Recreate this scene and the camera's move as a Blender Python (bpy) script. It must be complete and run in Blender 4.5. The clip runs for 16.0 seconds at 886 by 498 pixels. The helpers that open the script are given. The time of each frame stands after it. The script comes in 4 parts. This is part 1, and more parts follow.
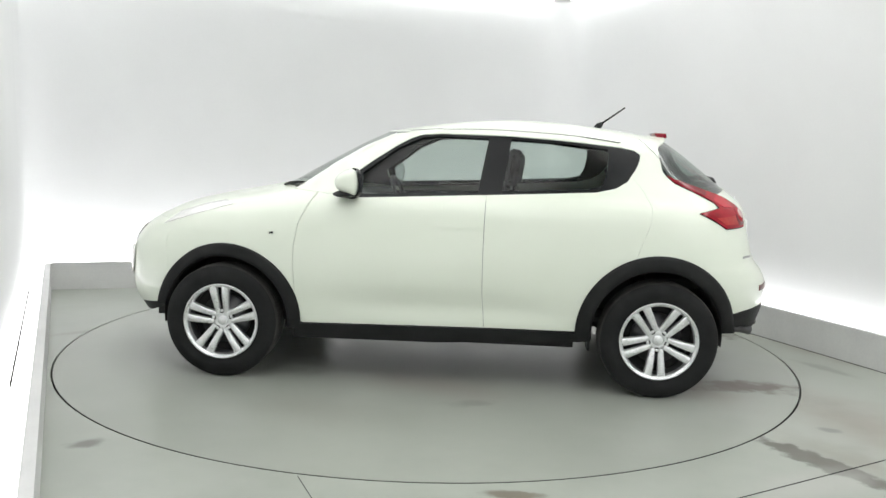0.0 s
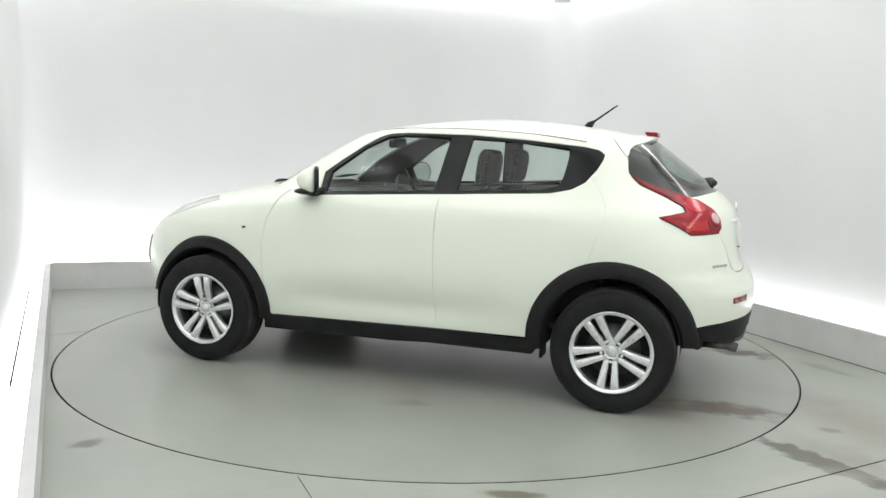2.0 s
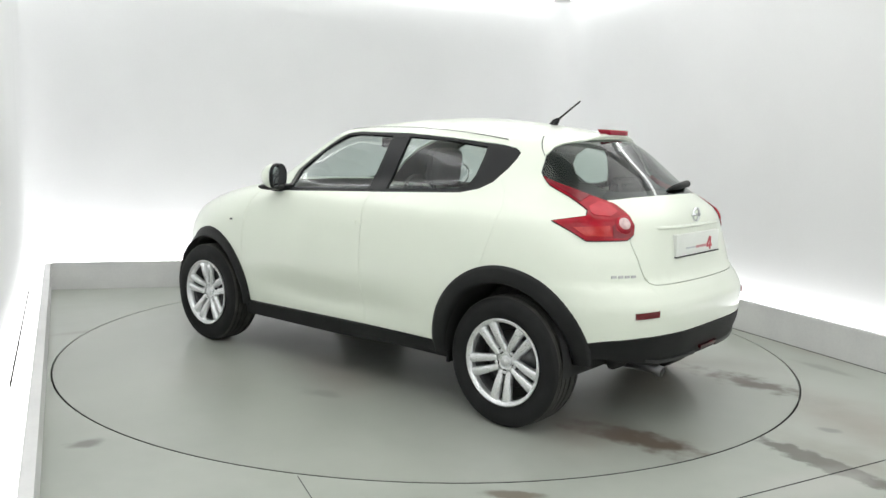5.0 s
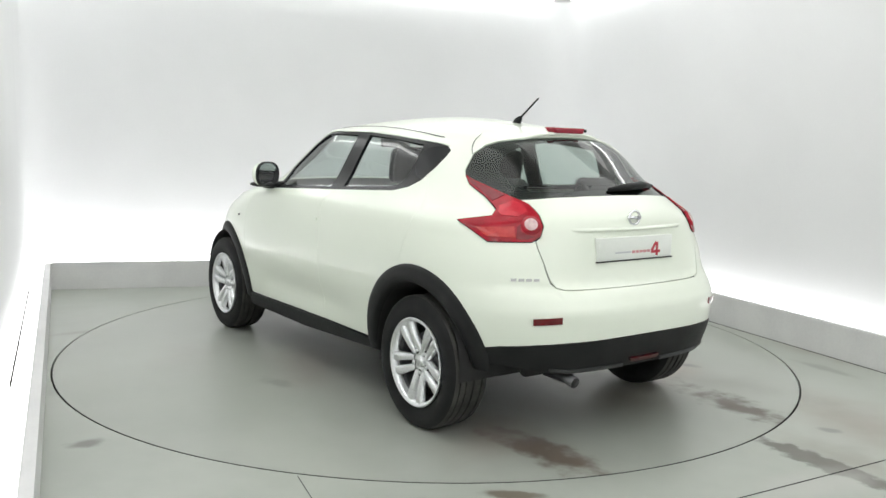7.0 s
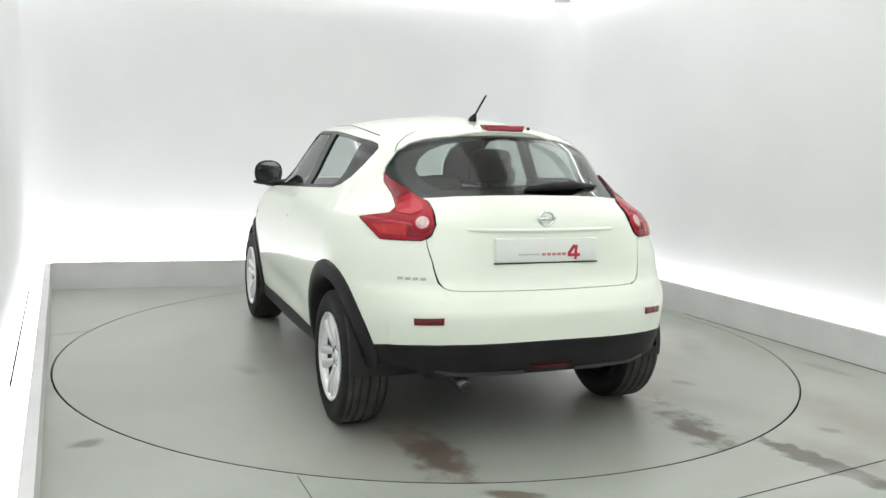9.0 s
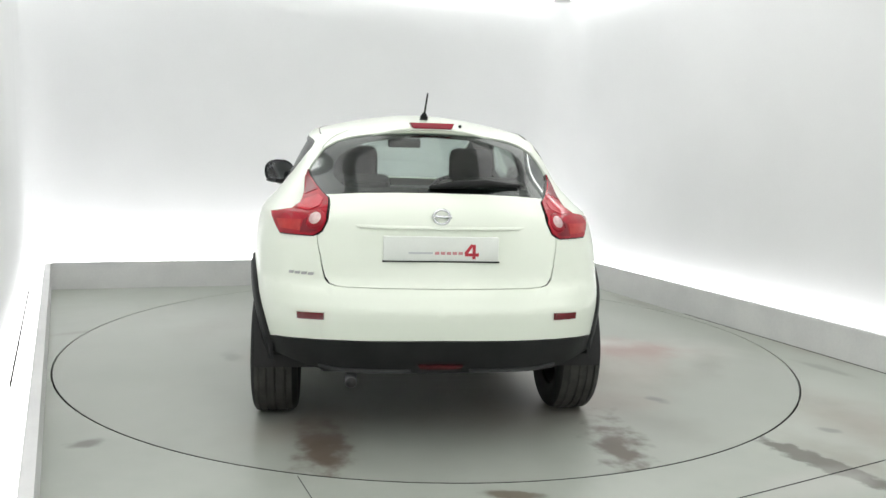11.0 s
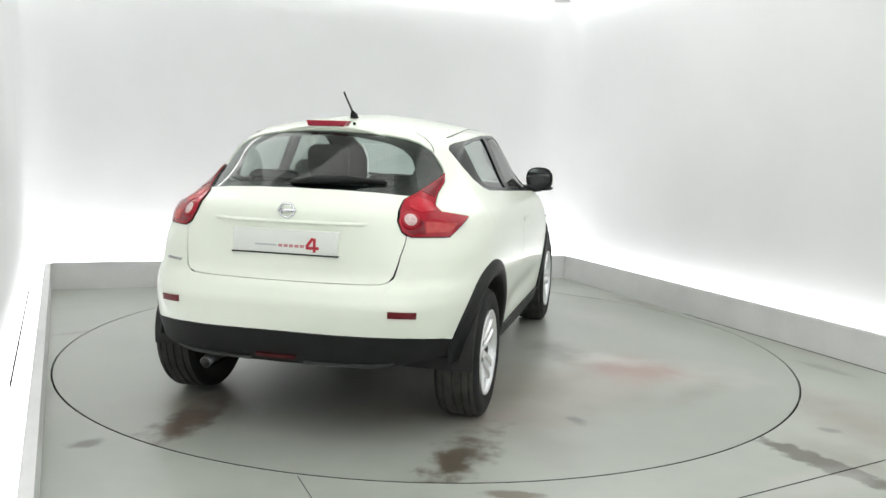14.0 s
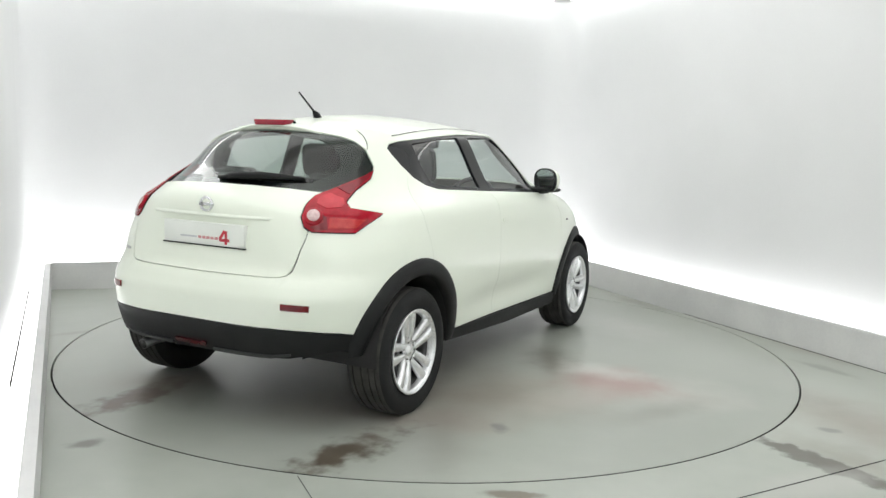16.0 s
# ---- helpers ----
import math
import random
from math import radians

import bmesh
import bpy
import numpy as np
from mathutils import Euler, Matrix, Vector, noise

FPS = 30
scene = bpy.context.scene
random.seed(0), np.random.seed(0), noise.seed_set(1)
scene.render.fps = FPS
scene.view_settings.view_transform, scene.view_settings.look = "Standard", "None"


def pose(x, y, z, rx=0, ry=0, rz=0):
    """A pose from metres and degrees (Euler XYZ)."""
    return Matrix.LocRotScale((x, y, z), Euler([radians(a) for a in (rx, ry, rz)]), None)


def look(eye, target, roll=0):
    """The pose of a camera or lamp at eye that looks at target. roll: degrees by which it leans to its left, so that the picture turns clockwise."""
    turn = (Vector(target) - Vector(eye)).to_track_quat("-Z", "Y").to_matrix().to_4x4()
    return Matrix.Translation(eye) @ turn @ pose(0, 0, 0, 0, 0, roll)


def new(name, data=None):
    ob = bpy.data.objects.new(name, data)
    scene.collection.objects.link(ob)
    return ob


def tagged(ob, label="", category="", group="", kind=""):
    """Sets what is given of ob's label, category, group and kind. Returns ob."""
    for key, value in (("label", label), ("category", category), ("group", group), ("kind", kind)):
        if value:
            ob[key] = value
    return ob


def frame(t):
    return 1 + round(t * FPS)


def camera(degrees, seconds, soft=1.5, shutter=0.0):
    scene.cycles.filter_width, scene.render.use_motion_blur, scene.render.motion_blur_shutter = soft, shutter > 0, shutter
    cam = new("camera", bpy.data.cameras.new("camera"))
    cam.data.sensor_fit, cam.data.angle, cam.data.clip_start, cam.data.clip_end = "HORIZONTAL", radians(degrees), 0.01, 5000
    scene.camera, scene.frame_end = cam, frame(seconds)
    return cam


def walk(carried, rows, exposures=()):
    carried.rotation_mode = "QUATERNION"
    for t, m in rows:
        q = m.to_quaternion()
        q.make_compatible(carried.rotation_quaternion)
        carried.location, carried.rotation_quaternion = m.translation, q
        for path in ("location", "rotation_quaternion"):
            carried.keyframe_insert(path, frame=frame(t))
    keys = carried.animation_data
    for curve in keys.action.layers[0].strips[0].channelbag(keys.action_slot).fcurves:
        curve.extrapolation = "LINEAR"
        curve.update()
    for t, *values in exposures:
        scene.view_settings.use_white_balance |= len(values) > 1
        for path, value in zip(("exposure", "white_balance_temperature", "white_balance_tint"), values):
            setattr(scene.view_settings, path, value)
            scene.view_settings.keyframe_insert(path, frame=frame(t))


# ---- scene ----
cam = camera(56.26, 16.0, soft=1.5)
EYE = (0.0, -5.74, 1.425)
YAW, TILT = radians(0.772), radians(7.479)
AIM = (EYE[0] + math.sin(YAW) * math.cos(TILT), EYE[1] + math.cos(YAW) * math.cos(TILT), EYE[2] - math.sin(TILT))
VIEW = look(EYE, AIM, 1.715)
walk(cam, [(0.0, VIEW), (16.0, VIEW)], exposures=[(0.0, 0.0), (16.0, 0.0)])

# ---------------------------------------------------------------- light
world = bpy.data.worlds.new("world")
scene.world = world
world.use_nodes = True
world.node_tree.nodes["Background"].inputs[0].default_value = (0.9, 0.95, 1.0, 1)
world.node_tree.nodes["Background"].inputs[1].default_value = 0.05

PANEL_GLOW = 1.22       # luminous ceiling panels
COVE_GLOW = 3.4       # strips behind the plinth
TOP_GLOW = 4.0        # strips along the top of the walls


# ---------------------------------------------------------------- materials
def material(name, color=(0.8, 0.8, 0.8), rough=0.5, metal=0.0, **more):
    m = bpy.data.materials.new(name)
    m.use_nodes = True
    b = m.node_tree.nodes["Principled BSDF"]
    b.inputs["Base Color"].default_value = (*color, 1)
    b.inputs["Roughness"].default_value = rough
    b.inputs["Metallic"].default_value = metal
    for key, value in more.items():
        b.inputs[key.replace("_", " ")].default_value = value
    return m


def vary(m, dark, light, scale=4.0, fine=60.0, rough=(0.4, 0.6), bump=0.0, stretch=(1, 1, 1), spread=(0.35, 0.65)):
    """Two scales of noise on colour and gloss, and a fine relief, in the object's own space."""
    nt = m.node_tree
    b = nt.nodes["Principled BSDF"]
    co = nt.nodes.new("ShaderNodeTexCoord")
    mp = nt.nodes.new("ShaderNodeMapping")
    mp.inputs["Scale"].default_value = stretch
    mp.inputs["Location"].default_value = (3.1, 7.7, 0.37)
    nt.links.new(co.outputs["Object"], mp.inputs["Vector"])
    n1 = nt.nodes.new("ShaderNodeTexNoise")
    n1.inputs["Scale"].default_value, n1.inputs["Detail"].default_value = scale, 3
    n2 = nt.nodes.new("ShaderNodeTexNoise")
    n2.inputs["Scale"].default_value, n2.inputs["Detail"].default_value = fine, 3
    for n in (n1, n2):
        nt.links.new(mp.outputs[0], n.inputs["Vector"])
    mix = nt.nodes.new("ShaderNodeMath")
    mix.operation = "MULTIPLY_ADD"
    nt.links.new(n2.outputs["Fac"], mix.inputs[0])
    mix.inputs[1].default_value = 0.3
    add = nt.nodes.new("ShaderNodeMath")
    add.operation = "MULTIPLY"
    add.inputs[1].default_value = 0.7
    nt.links.new(n1.outputs["Fac"], add.inputs[0])
    nt.links.new(add.outputs[0], mix.inputs[2])
    mr = nt.nodes.new("ShaderNodeMapRange")
    mr.interpolation_type = "SMOOTHSTEP"
    mr.inputs["From Min"].default_value, mr.inputs["From Max"].default_value = spread[0] - 0.1, spread[1] + 0.1
    nt.links.new(mix.outputs[0], mr.inputs["Value"])
    mc = nt.nodes.new("ShaderNodeMix")
    mc.data_type = "RGBA"
    mc.inputs[6].default_value, mc.inputs[7].default_value = (*dark, 1), (*light, 1)
    nt.links.new(mr.outputs[0], mc.inputs[0])
    nt.links.new(mc.outputs[2], b.inputs["Base Color"])
    rr = nt.nodes.new("ShaderNodeMapRange")
    rr.interpolation_type = "SMOOTHSTEP"
    rr.inputs["From Min"].default_value, rr.inputs["From Max"].default_value = 0.0, 1.0
    mean, half = (rough[0] + rough[1]) / 2, (rough[1] - rough[0]) / 2
    rr.inputs["To Min"].default_value, rr.inputs["To Max"].default_value = max(0.02, mean - half), min(1.0, mean + half)
    nt.links.new(n2.outputs["Fac"], rr.inputs["Value"])
    nt.links.new(rr.outputs[0], b.inputs["Roughness"])
    if bump:
        bp = nt.nodes.new("ShaderNodeBump")
        bp.inputs["Strength"].default_value, bp.inputs["Distance"].default_value = bump, 0.002
        nt.links.new(n2.outputs["Fac"], bp.inputs["Height"])
        nt.links.new(bp.outputs["Normal"], b.inputs["Normal"])
    return m


def glow(name, color, strength):
    m = material(name, (0.9, 0.9, 0.9), 0.6)
    b = m.node_tree.nodes["Principled BSDF"]
    b.inputs["Emission Color"].default_value = (*color, 1)
    b.inputs["Emission Strength"].default_value = strength
    return m


WALL = vary(material("wall_paint"), (0.725, 0.73, 0.735), (0.765, 0.77, 0.775), 1.2, 90, (0.55, 0.7), 0.05)
PLINTH = vary(material("plinth_paint"), (0.60, 0.60, 0.60), (0.70, 0.70, 0.69), 3.0, 60, (0.4, 0.6), 0.1)
CEILING = vary(material("ceiling_paint"), (0.76, 0.77, 0.76), (0.80, 0.81, 0.80), 1.5, 60, (0.6, 0.8))
FLOOR = vary(material("floor_coating"), (0.338, 0.362, 0.322), (0.415, 0.440, 0.396), 1.1, 9, (0.27, 0.40), 0.0, spread=(0.33, 0.67))
DISC = vary(material("turntable_coating"), (0.315, 0.336, 0.299), (0.388, 0.410, 0.369), 0.9, 7, (0.265, 0.38), 0.0, spread=(0.33, 0.67))
SEAM = material("dark_gap", (0.03, 0.03, 0.03), 0.8)
JOINTGREY = material("grey_foot_joint", (0.10, 0.10, 0.095), 0.8)


def stain_or_glare(m, x, y, half_l, half_w, angle, color, amount, soft=0.7, breakup=6.0, hole=0.45):
    """A stain, wear or glare put into a floor's colour, with a ragged outline."""
    nt = m.node_tree
    b = nt.nodes["Principled BSDF"]
    old = b.inputs["Base Color"].links[0].from_socket
    co = nt.nodes.new("ShaderNodeTexCoord")
    mp = nt.nodes.new("ShaderNodeMapping")
    mp.vector_type = "TEXTURE"
    mp.inputs["Location"].default_value = (x, y, 0)
    mp.inputs["Rotation"].default_value = (0, 0, radians(angle))
    mp.inputs["Scale"].default_value = (half_l, half_w, 1)
    nt.links.new(co.outputs["Object"], mp.inputs["Vector"])
    le = nt.nodes.new("ShaderNodeVectorMath")
    le.operation = "LENGTH"
    nt.links.new(mp.outputs[0], le.inputs[0])
    no = nt.nodes.new("ShaderNodeTexNoise")
    no.inputs["Scale"].default_value, no.inputs["Detail"].default_value = breakup, 4
    nt.links.new(co.outputs["Object"], no.inputs["Vector"])
    ad = nt.nodes.new("ShaderNodeMath")
    ad.operation = "MULTIPLY_ADD"
    nt.links.new(no.outputs["Fac"], ad.inputs[0])
    ad.inputs[1].default_value = 2.2 * hole
    nt.links.new(le.outputs["Value"], ad.inputs[2])
    mr = nt.nodes.new("ShaderNodeMapRange")
    mr.interpolation_type = "SMOOTHSTEP"
    mr.inputs["From Min"].default_value, mr.inputs["From Max"].default_value = 1.0 + hole, 1.0 + hole - soft
    mr.inputs["To Min"].default_value, mr.inputs["To Max"].default_value = 0.0, amount
    nt.links.new(ad.outputs[0], mr.inputs["Value"])
    mx = nt.nodes.new("ShaderNodeMix")
    mx.data_type = "RGBA"
    nt.links.new(mr.outputs[0], mx.inputs[0])
    nt.links.new(old, mx.inputs[6])
    mx.inputs[7].default_value = (*color, 1)
    nt.links.new(mx.outputs[2], b.inputs["Base Color"])


stain_or_glare(DISC, 0.95, 0.75, 1.0, 0.75, 100, (0.265, 0.232, 0.192), 0.85, 1.1, 2.6)
stain_or_glare(DISC, 1.45, 0.75, 0.50, 0.30, 100, (0.30, 0.24, 0.205), 0.6, 1.0, 5.0)
# Pale glare put into the turntable's colour.
stain_or_glare(DISC, 0.35, 1.80, 0.55, 0.50, 105, (0.49, 0.485, 0.445), 0.6, 1.1, 3.0)
stain_or_glare(DISC, 0.36, 1.36, 0.50, 0.48, 105, (0.355, 0.205, 0.19), 0.9, 0.9, 4.0)
stain_or_glare(DISC, 0.55, 1.30, 0.75, 0.45, 100, (0.36, 0.315, 0.27), 0.5, 1.2, 2.0)
stain_or_glare(DISC, 0.12, 1.18, 0.62, 0.24, 80, (0.56, 0.56, 0.52), 0.7, 1.0, 3.5)
stain_or_glare(DISC, 0.75, 1.75, 0.55, 0.18, -35, (0.24, 0.23, 0.20), 0.6, 1.0, 4.0)
stain_or_glare(DISC, 0.90, 1.15, 0.7, 0.3, -20, (0.42, 0.40, 0.36), 0.6, 1.1, 3.0)
stain_or_glare(DISC, -0.02, 0.88, 0.52, 0.28, 20, (0.17, 0.155, 0.13), 0.8, 1.0, 4.0)
stain_or_glare(DISC, 2.06, 0.51, 0.56, 0.17, -13, (0.085, 0.065, 0.045), 0.95, 0.7, 8.0, 0.85)
stain_or_glare(DISC, 1.70, 0.80, 0.75, 0.30, 20, (0.24, 0.23, 0.20), 0.5, 1.0, 3.0)
stain_or_glare(DISC, 1.93, -0.90, 0.60, 0.17, 2, (0.115, 0.080, 0.058), 0.95, 0.7, 8.0, 0.85)
stain_or_glare(DISC, 1.60, -0.85, 0.60, 0.26, 5, (0.24, 0.22, 0.19), 0.5, 1.0, 3.0)
stain_or_glare(DISC, 1.44, 1.03, 0.10, 0.06, 30, (0.17, 0.17, 0.16), 0.8, 0.6, 14.0)
stain_or_glare(DISC, 0.24, -1.35, 0.20, 0.09, 10, (0.22, 0.22, 0.20), 0.7, 0.8, 9.0)
stain_or_glare(DISC, 0.05, -1.0, 0.8, 0.35, -20, (0.31, 0.28, 0.25), 0.6, 1.0, 2.5)
stain_or_glare(DISC, 0.1, 0.1, 1.5, 0.8, 15, (0.285, 0.26, 0.228), 0.75, 1.2, 1.6)
stain_or_glare(DISC, 1.0, -0.2, 0.8, 0.5, 60, (0.36, 0.35, 0.31), 0.6, 1.2, 2.2)
stain_or_glare(DISC, -0.6, -1.5, 0.8, 0.35, 160, (0.29, 0.285, 0.255), 0.5, 1.2, 2.4)
stain_or_glare(DISC, -1.2, 1.2, 0.7, 0.4, 40, (0.44, 0.44, 0.41), 0.5, 1.0, 2.5)
stain_or_glare(FLOOR, 2.3, -1.5, 1.0, 0.55, -60, (0.28, 0.252, 0.21), 0.8, 1.1, 2.8)
stain_or_glare(FLOOR, 1.95, -2.0, 0.55, 0.24, -58, (0.26, 0.24, 0.20), 0.6, 1.0, 5.0)
stain_or_glare(FLOOR, 1.84, -2.10, 0.50, 0.105, -60, (0.125, 0.12, 0.10), 0.95, 0.35, 13.0, 0.55)
stain_or_glare(FLOOR, 2.62, -0.42, 0.34, 0.08, -58, (0.20, 0.20, 0.18), 0.6, 0.8, 7.0)
stain_or_glare(FLOOR, 2.08, -1.64, 0.09, 0.05, -30, (0.18, 0.18, 0.17), 0.7, 0.6, 14.0)
stain_or_glare(FLOOR, -1.56, -2.08, 0.13, 0.07, 30, (0.15, 0.145, 0.125), 0.85, 0.7, 12.0)
stain_or_glare(FLOOR, -2.51, 0.0, 0.22, 0.07, 40, (0.27, 0.26, 0.24), 0.6, 0.8, 8.0)
stain_or_glare(FLOOR, 0.36, -2.52, 0.17, 0.05, -3, (0.14, 0.11, 0.08), 0.85, 0.5, 12.0)
stain_or_glare(FLOOR, -2.3, -1.2, 0.9, 0.3, -60, (0.40, 0.41, 0.385), 0.5, 1.2, 2.5)
stain_or_glare(FLOOR, 2.2, -1.1, 0.5, 0.22, -60, (0.27, 0.26, 0.23), 0.5, 1.1, 3.5)
# Two darker strips of floor colour along the feet of the plinths.
stain_or_glare(FLOOR, 0.6, 2.55, 0.9, 0.12, 17, (0.24, 0.23, 0.205), 0.5, 1.0, 4.0)
stain_or_glare(FLOOR, 1.9, 1.7, 0.6, 0.16, -66, (0.20, 0.19, 0.17), 0.5, 1.0, 4.0)
stain_or_glare(FLOOR, 1.65, -2.35, 0.5, 0.2, 28, (0.46, 0.46, 0.43), 0.6, 0.9, 4.0)
stain_or_glare(FLOOR, -2.2, -1.9, 1.0, 0.35, -62, (0.30, 0.315, 0.285), 0.5, 1.2, 3.0)
stain_or_glare(FLOOR, 2.75, 0.1, 0.9, 0.22, -64, (0.29, 0.27, 0.235), 0.55, 1.0, 4.0)
stain_or_glare(DISC, 1.5, 0.1, 0.9, 0.6, 80, (0.275, 0.248, 0.212), 0.75, 1.1, 2.4)
stain_or_glare(DISC, 1.65, -1.0, 0.65, 0.30, -60, (0.30, 0.258, 0.22), 0.55, 1.1, 3.0)
PANEL = glow("ceiling_panel_glow", (1.0, 1.0, 0.985), PANEL_GLOW)
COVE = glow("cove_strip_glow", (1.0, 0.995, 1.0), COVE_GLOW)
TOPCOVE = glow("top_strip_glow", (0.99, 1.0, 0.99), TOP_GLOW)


# ---------------------------------------------------------------- helpers
def mesh_object(name, bm, mats, parent=None, label="", smooth=False):
    me = bpy.data.meshes.new(name)
    bm.to_mesh(me)
    bm.free()
    for m in (mats if isinstance(mats, (list, tuple)) else [mats]):
        me.materials.append(m)
    if smooth:
        for p in me.polygons:
            p.use_smooth = True
    ob = new(name, me)
    if parent:
        ob.parent = parent
    if label:
        tagged(ob, label)
    return ob


def part(name, bm, mat, parent, label="", smooth=True):
    return mesh_object(name, bm, mat, parent, label, smooth)


def prism(bm, corners, z0, z1):
    """An upright block on a plan outline, counter-clockwise."""
    lo = [bm.verts.new((x, y, z0)) for x, y in corners]
    hi = [bm.verts.new((x, y, z1)) for x, y in corners]
    bm.faces.new(hi)
    bm.faces.new(list(reversed(lo)))
    n = len(corners)
    for i in range(n):
        bm.faces.new((lo[i], lo[(i + 1) % n], hi[(i + 1) % n], hi[i]))
    return bm


def box(bm, x0, x1, y0, y1, z0, z1):
    return prism(bm, [(x0, y0), (x1, y0), (x1, y1), (x0, y1)], z0, z1)


def beveled(bm, width, segments=2):
    bmesh.ops.bevel(bm, geom=bm.edges[:], offset=width, segments=segments, affect="EDGES", profile=0.5)
    return bm


def tube(bm, points, radius, segments=10):
    """A round bar through points."""
    rings = []
    for i, p in enumerate(points):
        p = Vector(p)
        d = (Vector(points[min(i + 1, len(points) - 1)]) - Vector(points[max(i - 1, 0)])).normalized()
        q = d.to_track_quat("Z", "Y")
        r = radius[i] if isinstance(radius, (list, tuple)) else radius
        rings.append([bm.verts.new(p + q @ Vector((r * math.cos(2 * math.pi * k / segments), r * math.sin(2 * math.pi * k / segments), 0))) for k in range(segments)])
    for a, b in zip(rings[:-1], rings[1:]):
        for k in range(segments):
            bm.faces.new((a[k], a[(k + 1) % segments], b[(k + 1) % segments], b[k]))
    bm.faces.new(list(reversed(rings[0])))
    bm.faces.new(rings[-1])
    return bm


# ---------------------------------------------------------------- room
# plan: the floor is bounded by a low plinth; walls stand behind it with a light trough between
SIDE = Vector((0.407, -0.9135))            # along both side walls, towards the camera
BACK = Vector((0.958, 0.2855)).normalized()  # along the back wall, to the right
CA = Vector((-3.38, 1.57))                 # floor corner, back left
CB = Vector((1.42, 3.0))                   # floor corner, back right
PH = 0.24                                  # plinth height
PW = 0.05                                  # width of the plinth's curb
FRONT = 10.5                               # length of the side walls
CEIL = 3.0


def band(name, a, b, t0, t1, z0, z1, out, mat, label, category="wall", kind="structure", parent=None):
    """A straight piece from a to b, between t0 and t1 metres outward."""
    out = Vector(out)
    pts = [a + out * t0, b + out * t0, b + out * t1, a + out * t1]
    area = sum(pts[i].x * pts[(i + 1) % 4].y - pts[(i + 1) % 4].x * pts[i].y for i in range(4))
    if area < 0:
        pts.reverse()
    bm = bmesh.new()
    prism(bm, [tuple(p) for p in pts], z0, z1)
    ob = mesh_object(name, bm, mat, parent)
    if not parent:
        tagged(ob, label, category, kind=kind)
    return ob
OUT_B = Vector((-BACK.y, BACK.x))
OUT_R = Vector((-SIDE.y, SIDE.x)) if -SIDE.y > 0 else Vector((SIDE.y, -SIDE.x))
OUT_L = -OUT_R
FL = CA + SIDE * FRONT
FR = CB + SIDE * FRONT
WG = 0.50        # from the plinth's inner face to the back wall
WR = 0.22        # the same at the side walls
WL = 0.20
TOPZ = 2.93      # the strips at the wall tops

bm = bmesh.new()
R_DISC = 2.43
# floor sheet with a round opening for the turntable
seg = 128
ring_in = [bm.verts.new((R_DISC * math.cos(2 * math.pi * i / seg), R_DISC * math.sin(2 * math.pi * i / seg), 0)) for i in range(seg)]
ring_out = [bm.verts.new((16 * math.cos(2 * math.pi * i / seg), 16 * math.sin(2 * math.pi * i / seg), 0)) for i in range(seg)]
for i in range(seg):
    j = (i + 1) % seg
    bm.faces.new((ring_in[i], ring_out[i], ring_out[j], ring_in[j]))
lip = [bm.verts.new((v.co.x, v.co.y, -0.08)) for v in ring_in]
for i in range(seg):
    j = (i + 1) % seg
    bm.faces.new((ring_in[i], ring_in[j], lip[j], lip[i]))
bm.faces.new(lip)
floor = tagged(mesh_object("floor", bm, FLOOR), "grey coated studio floor with worn patches around the turntable", "floor", kind="structure")

# turntable: a steel-edged disc flush with the floor
turntable = tagged(new("turntable"), "round grey coated car turntable set flush in the floor", "turntable")
bm = bmesh.new()
bmesh.ops.create_circle(bm, cap_ends=True, radius=R_DISC - 0.012, segments=160)
top = bm.faces[:]
r = bmesh.ops.extrude_face_region(bm, geom=top)
bmesh.ops.translate(bm, verts=[e for e in r["geom"] if isinstance(e, bmesh.types.BMVert)], vec=(0, 0, -0.06))
bmesh.ops.recalc_face_normals(bm, faces=bm.faces[:])
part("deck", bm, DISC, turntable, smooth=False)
bm = bmesh.new()
rings = [[bm.verts.new((r * math.cos(2 * math.pi * k / 160), r * math.sin(2 * math.pi * k / 160), z)) for k in range(160)] for r, z in ((R_DISC - 0.0118, -0.03), (R_DISC - 0.0118, -0.002), (R_DISC - 0.0095, -0.002), (R_DISC - 0.0095, -0.03))]
for q, w in zip(rings[:-1], rings[1:]):
    for k in range(160):
        bm.faces.new((q[k], q[(k + 1) % 160], w[(k + 1) % 160], w[k]))
part("edge_band", bm, SEAM, turntable, "dark steel edge band of the turntable", smooth=False)

# plinths
def plinth(name, a, b, out, label):
    return band(name, a, b, 0.0, PW, 0.0, PH, out, PLINTH, label, "plinth")

plinth("plinth_back", CA, CB, OUT_B, "low grey-white plinth along the back wall")
plinth("plinth_right", CB, FR, OUT_R, "low grey-white plinth along the side wall")
plinth("plinth_left", CA - SIDE * 0.0, FL, OUT_L, "low white plinth with a wide flat top")

# walls
band("wall_back", CA - BACK * 1.6, CB + BACK * 1.2, WG, WG + 0.15, -0.02, CEIL + 0.3, OUT_B, WALL, "plain white matt studio back wall lit from below")
band("wall_right", CB - SIDE * 1.2, FR, WR, WR + 0.15, -0.02, CEIL + 0.3, OUT_R, WALL, "plain white matt studio side wall lit from below")
band("wall_left", CA - SIDE * 1.2, FL, WL, WL + 0.15, -0.02, CEIL + 0.3, OUT_L, WALL, "plain white matt studio side wall beside the plinth")
band("wall_front", FL - BACK * 1.5, FR + BACK * 1.5, 0.0, 0.15, -0.02, CEIL + 0.3, -OUT_B, WALL, "plain white studio wall behind the camera")

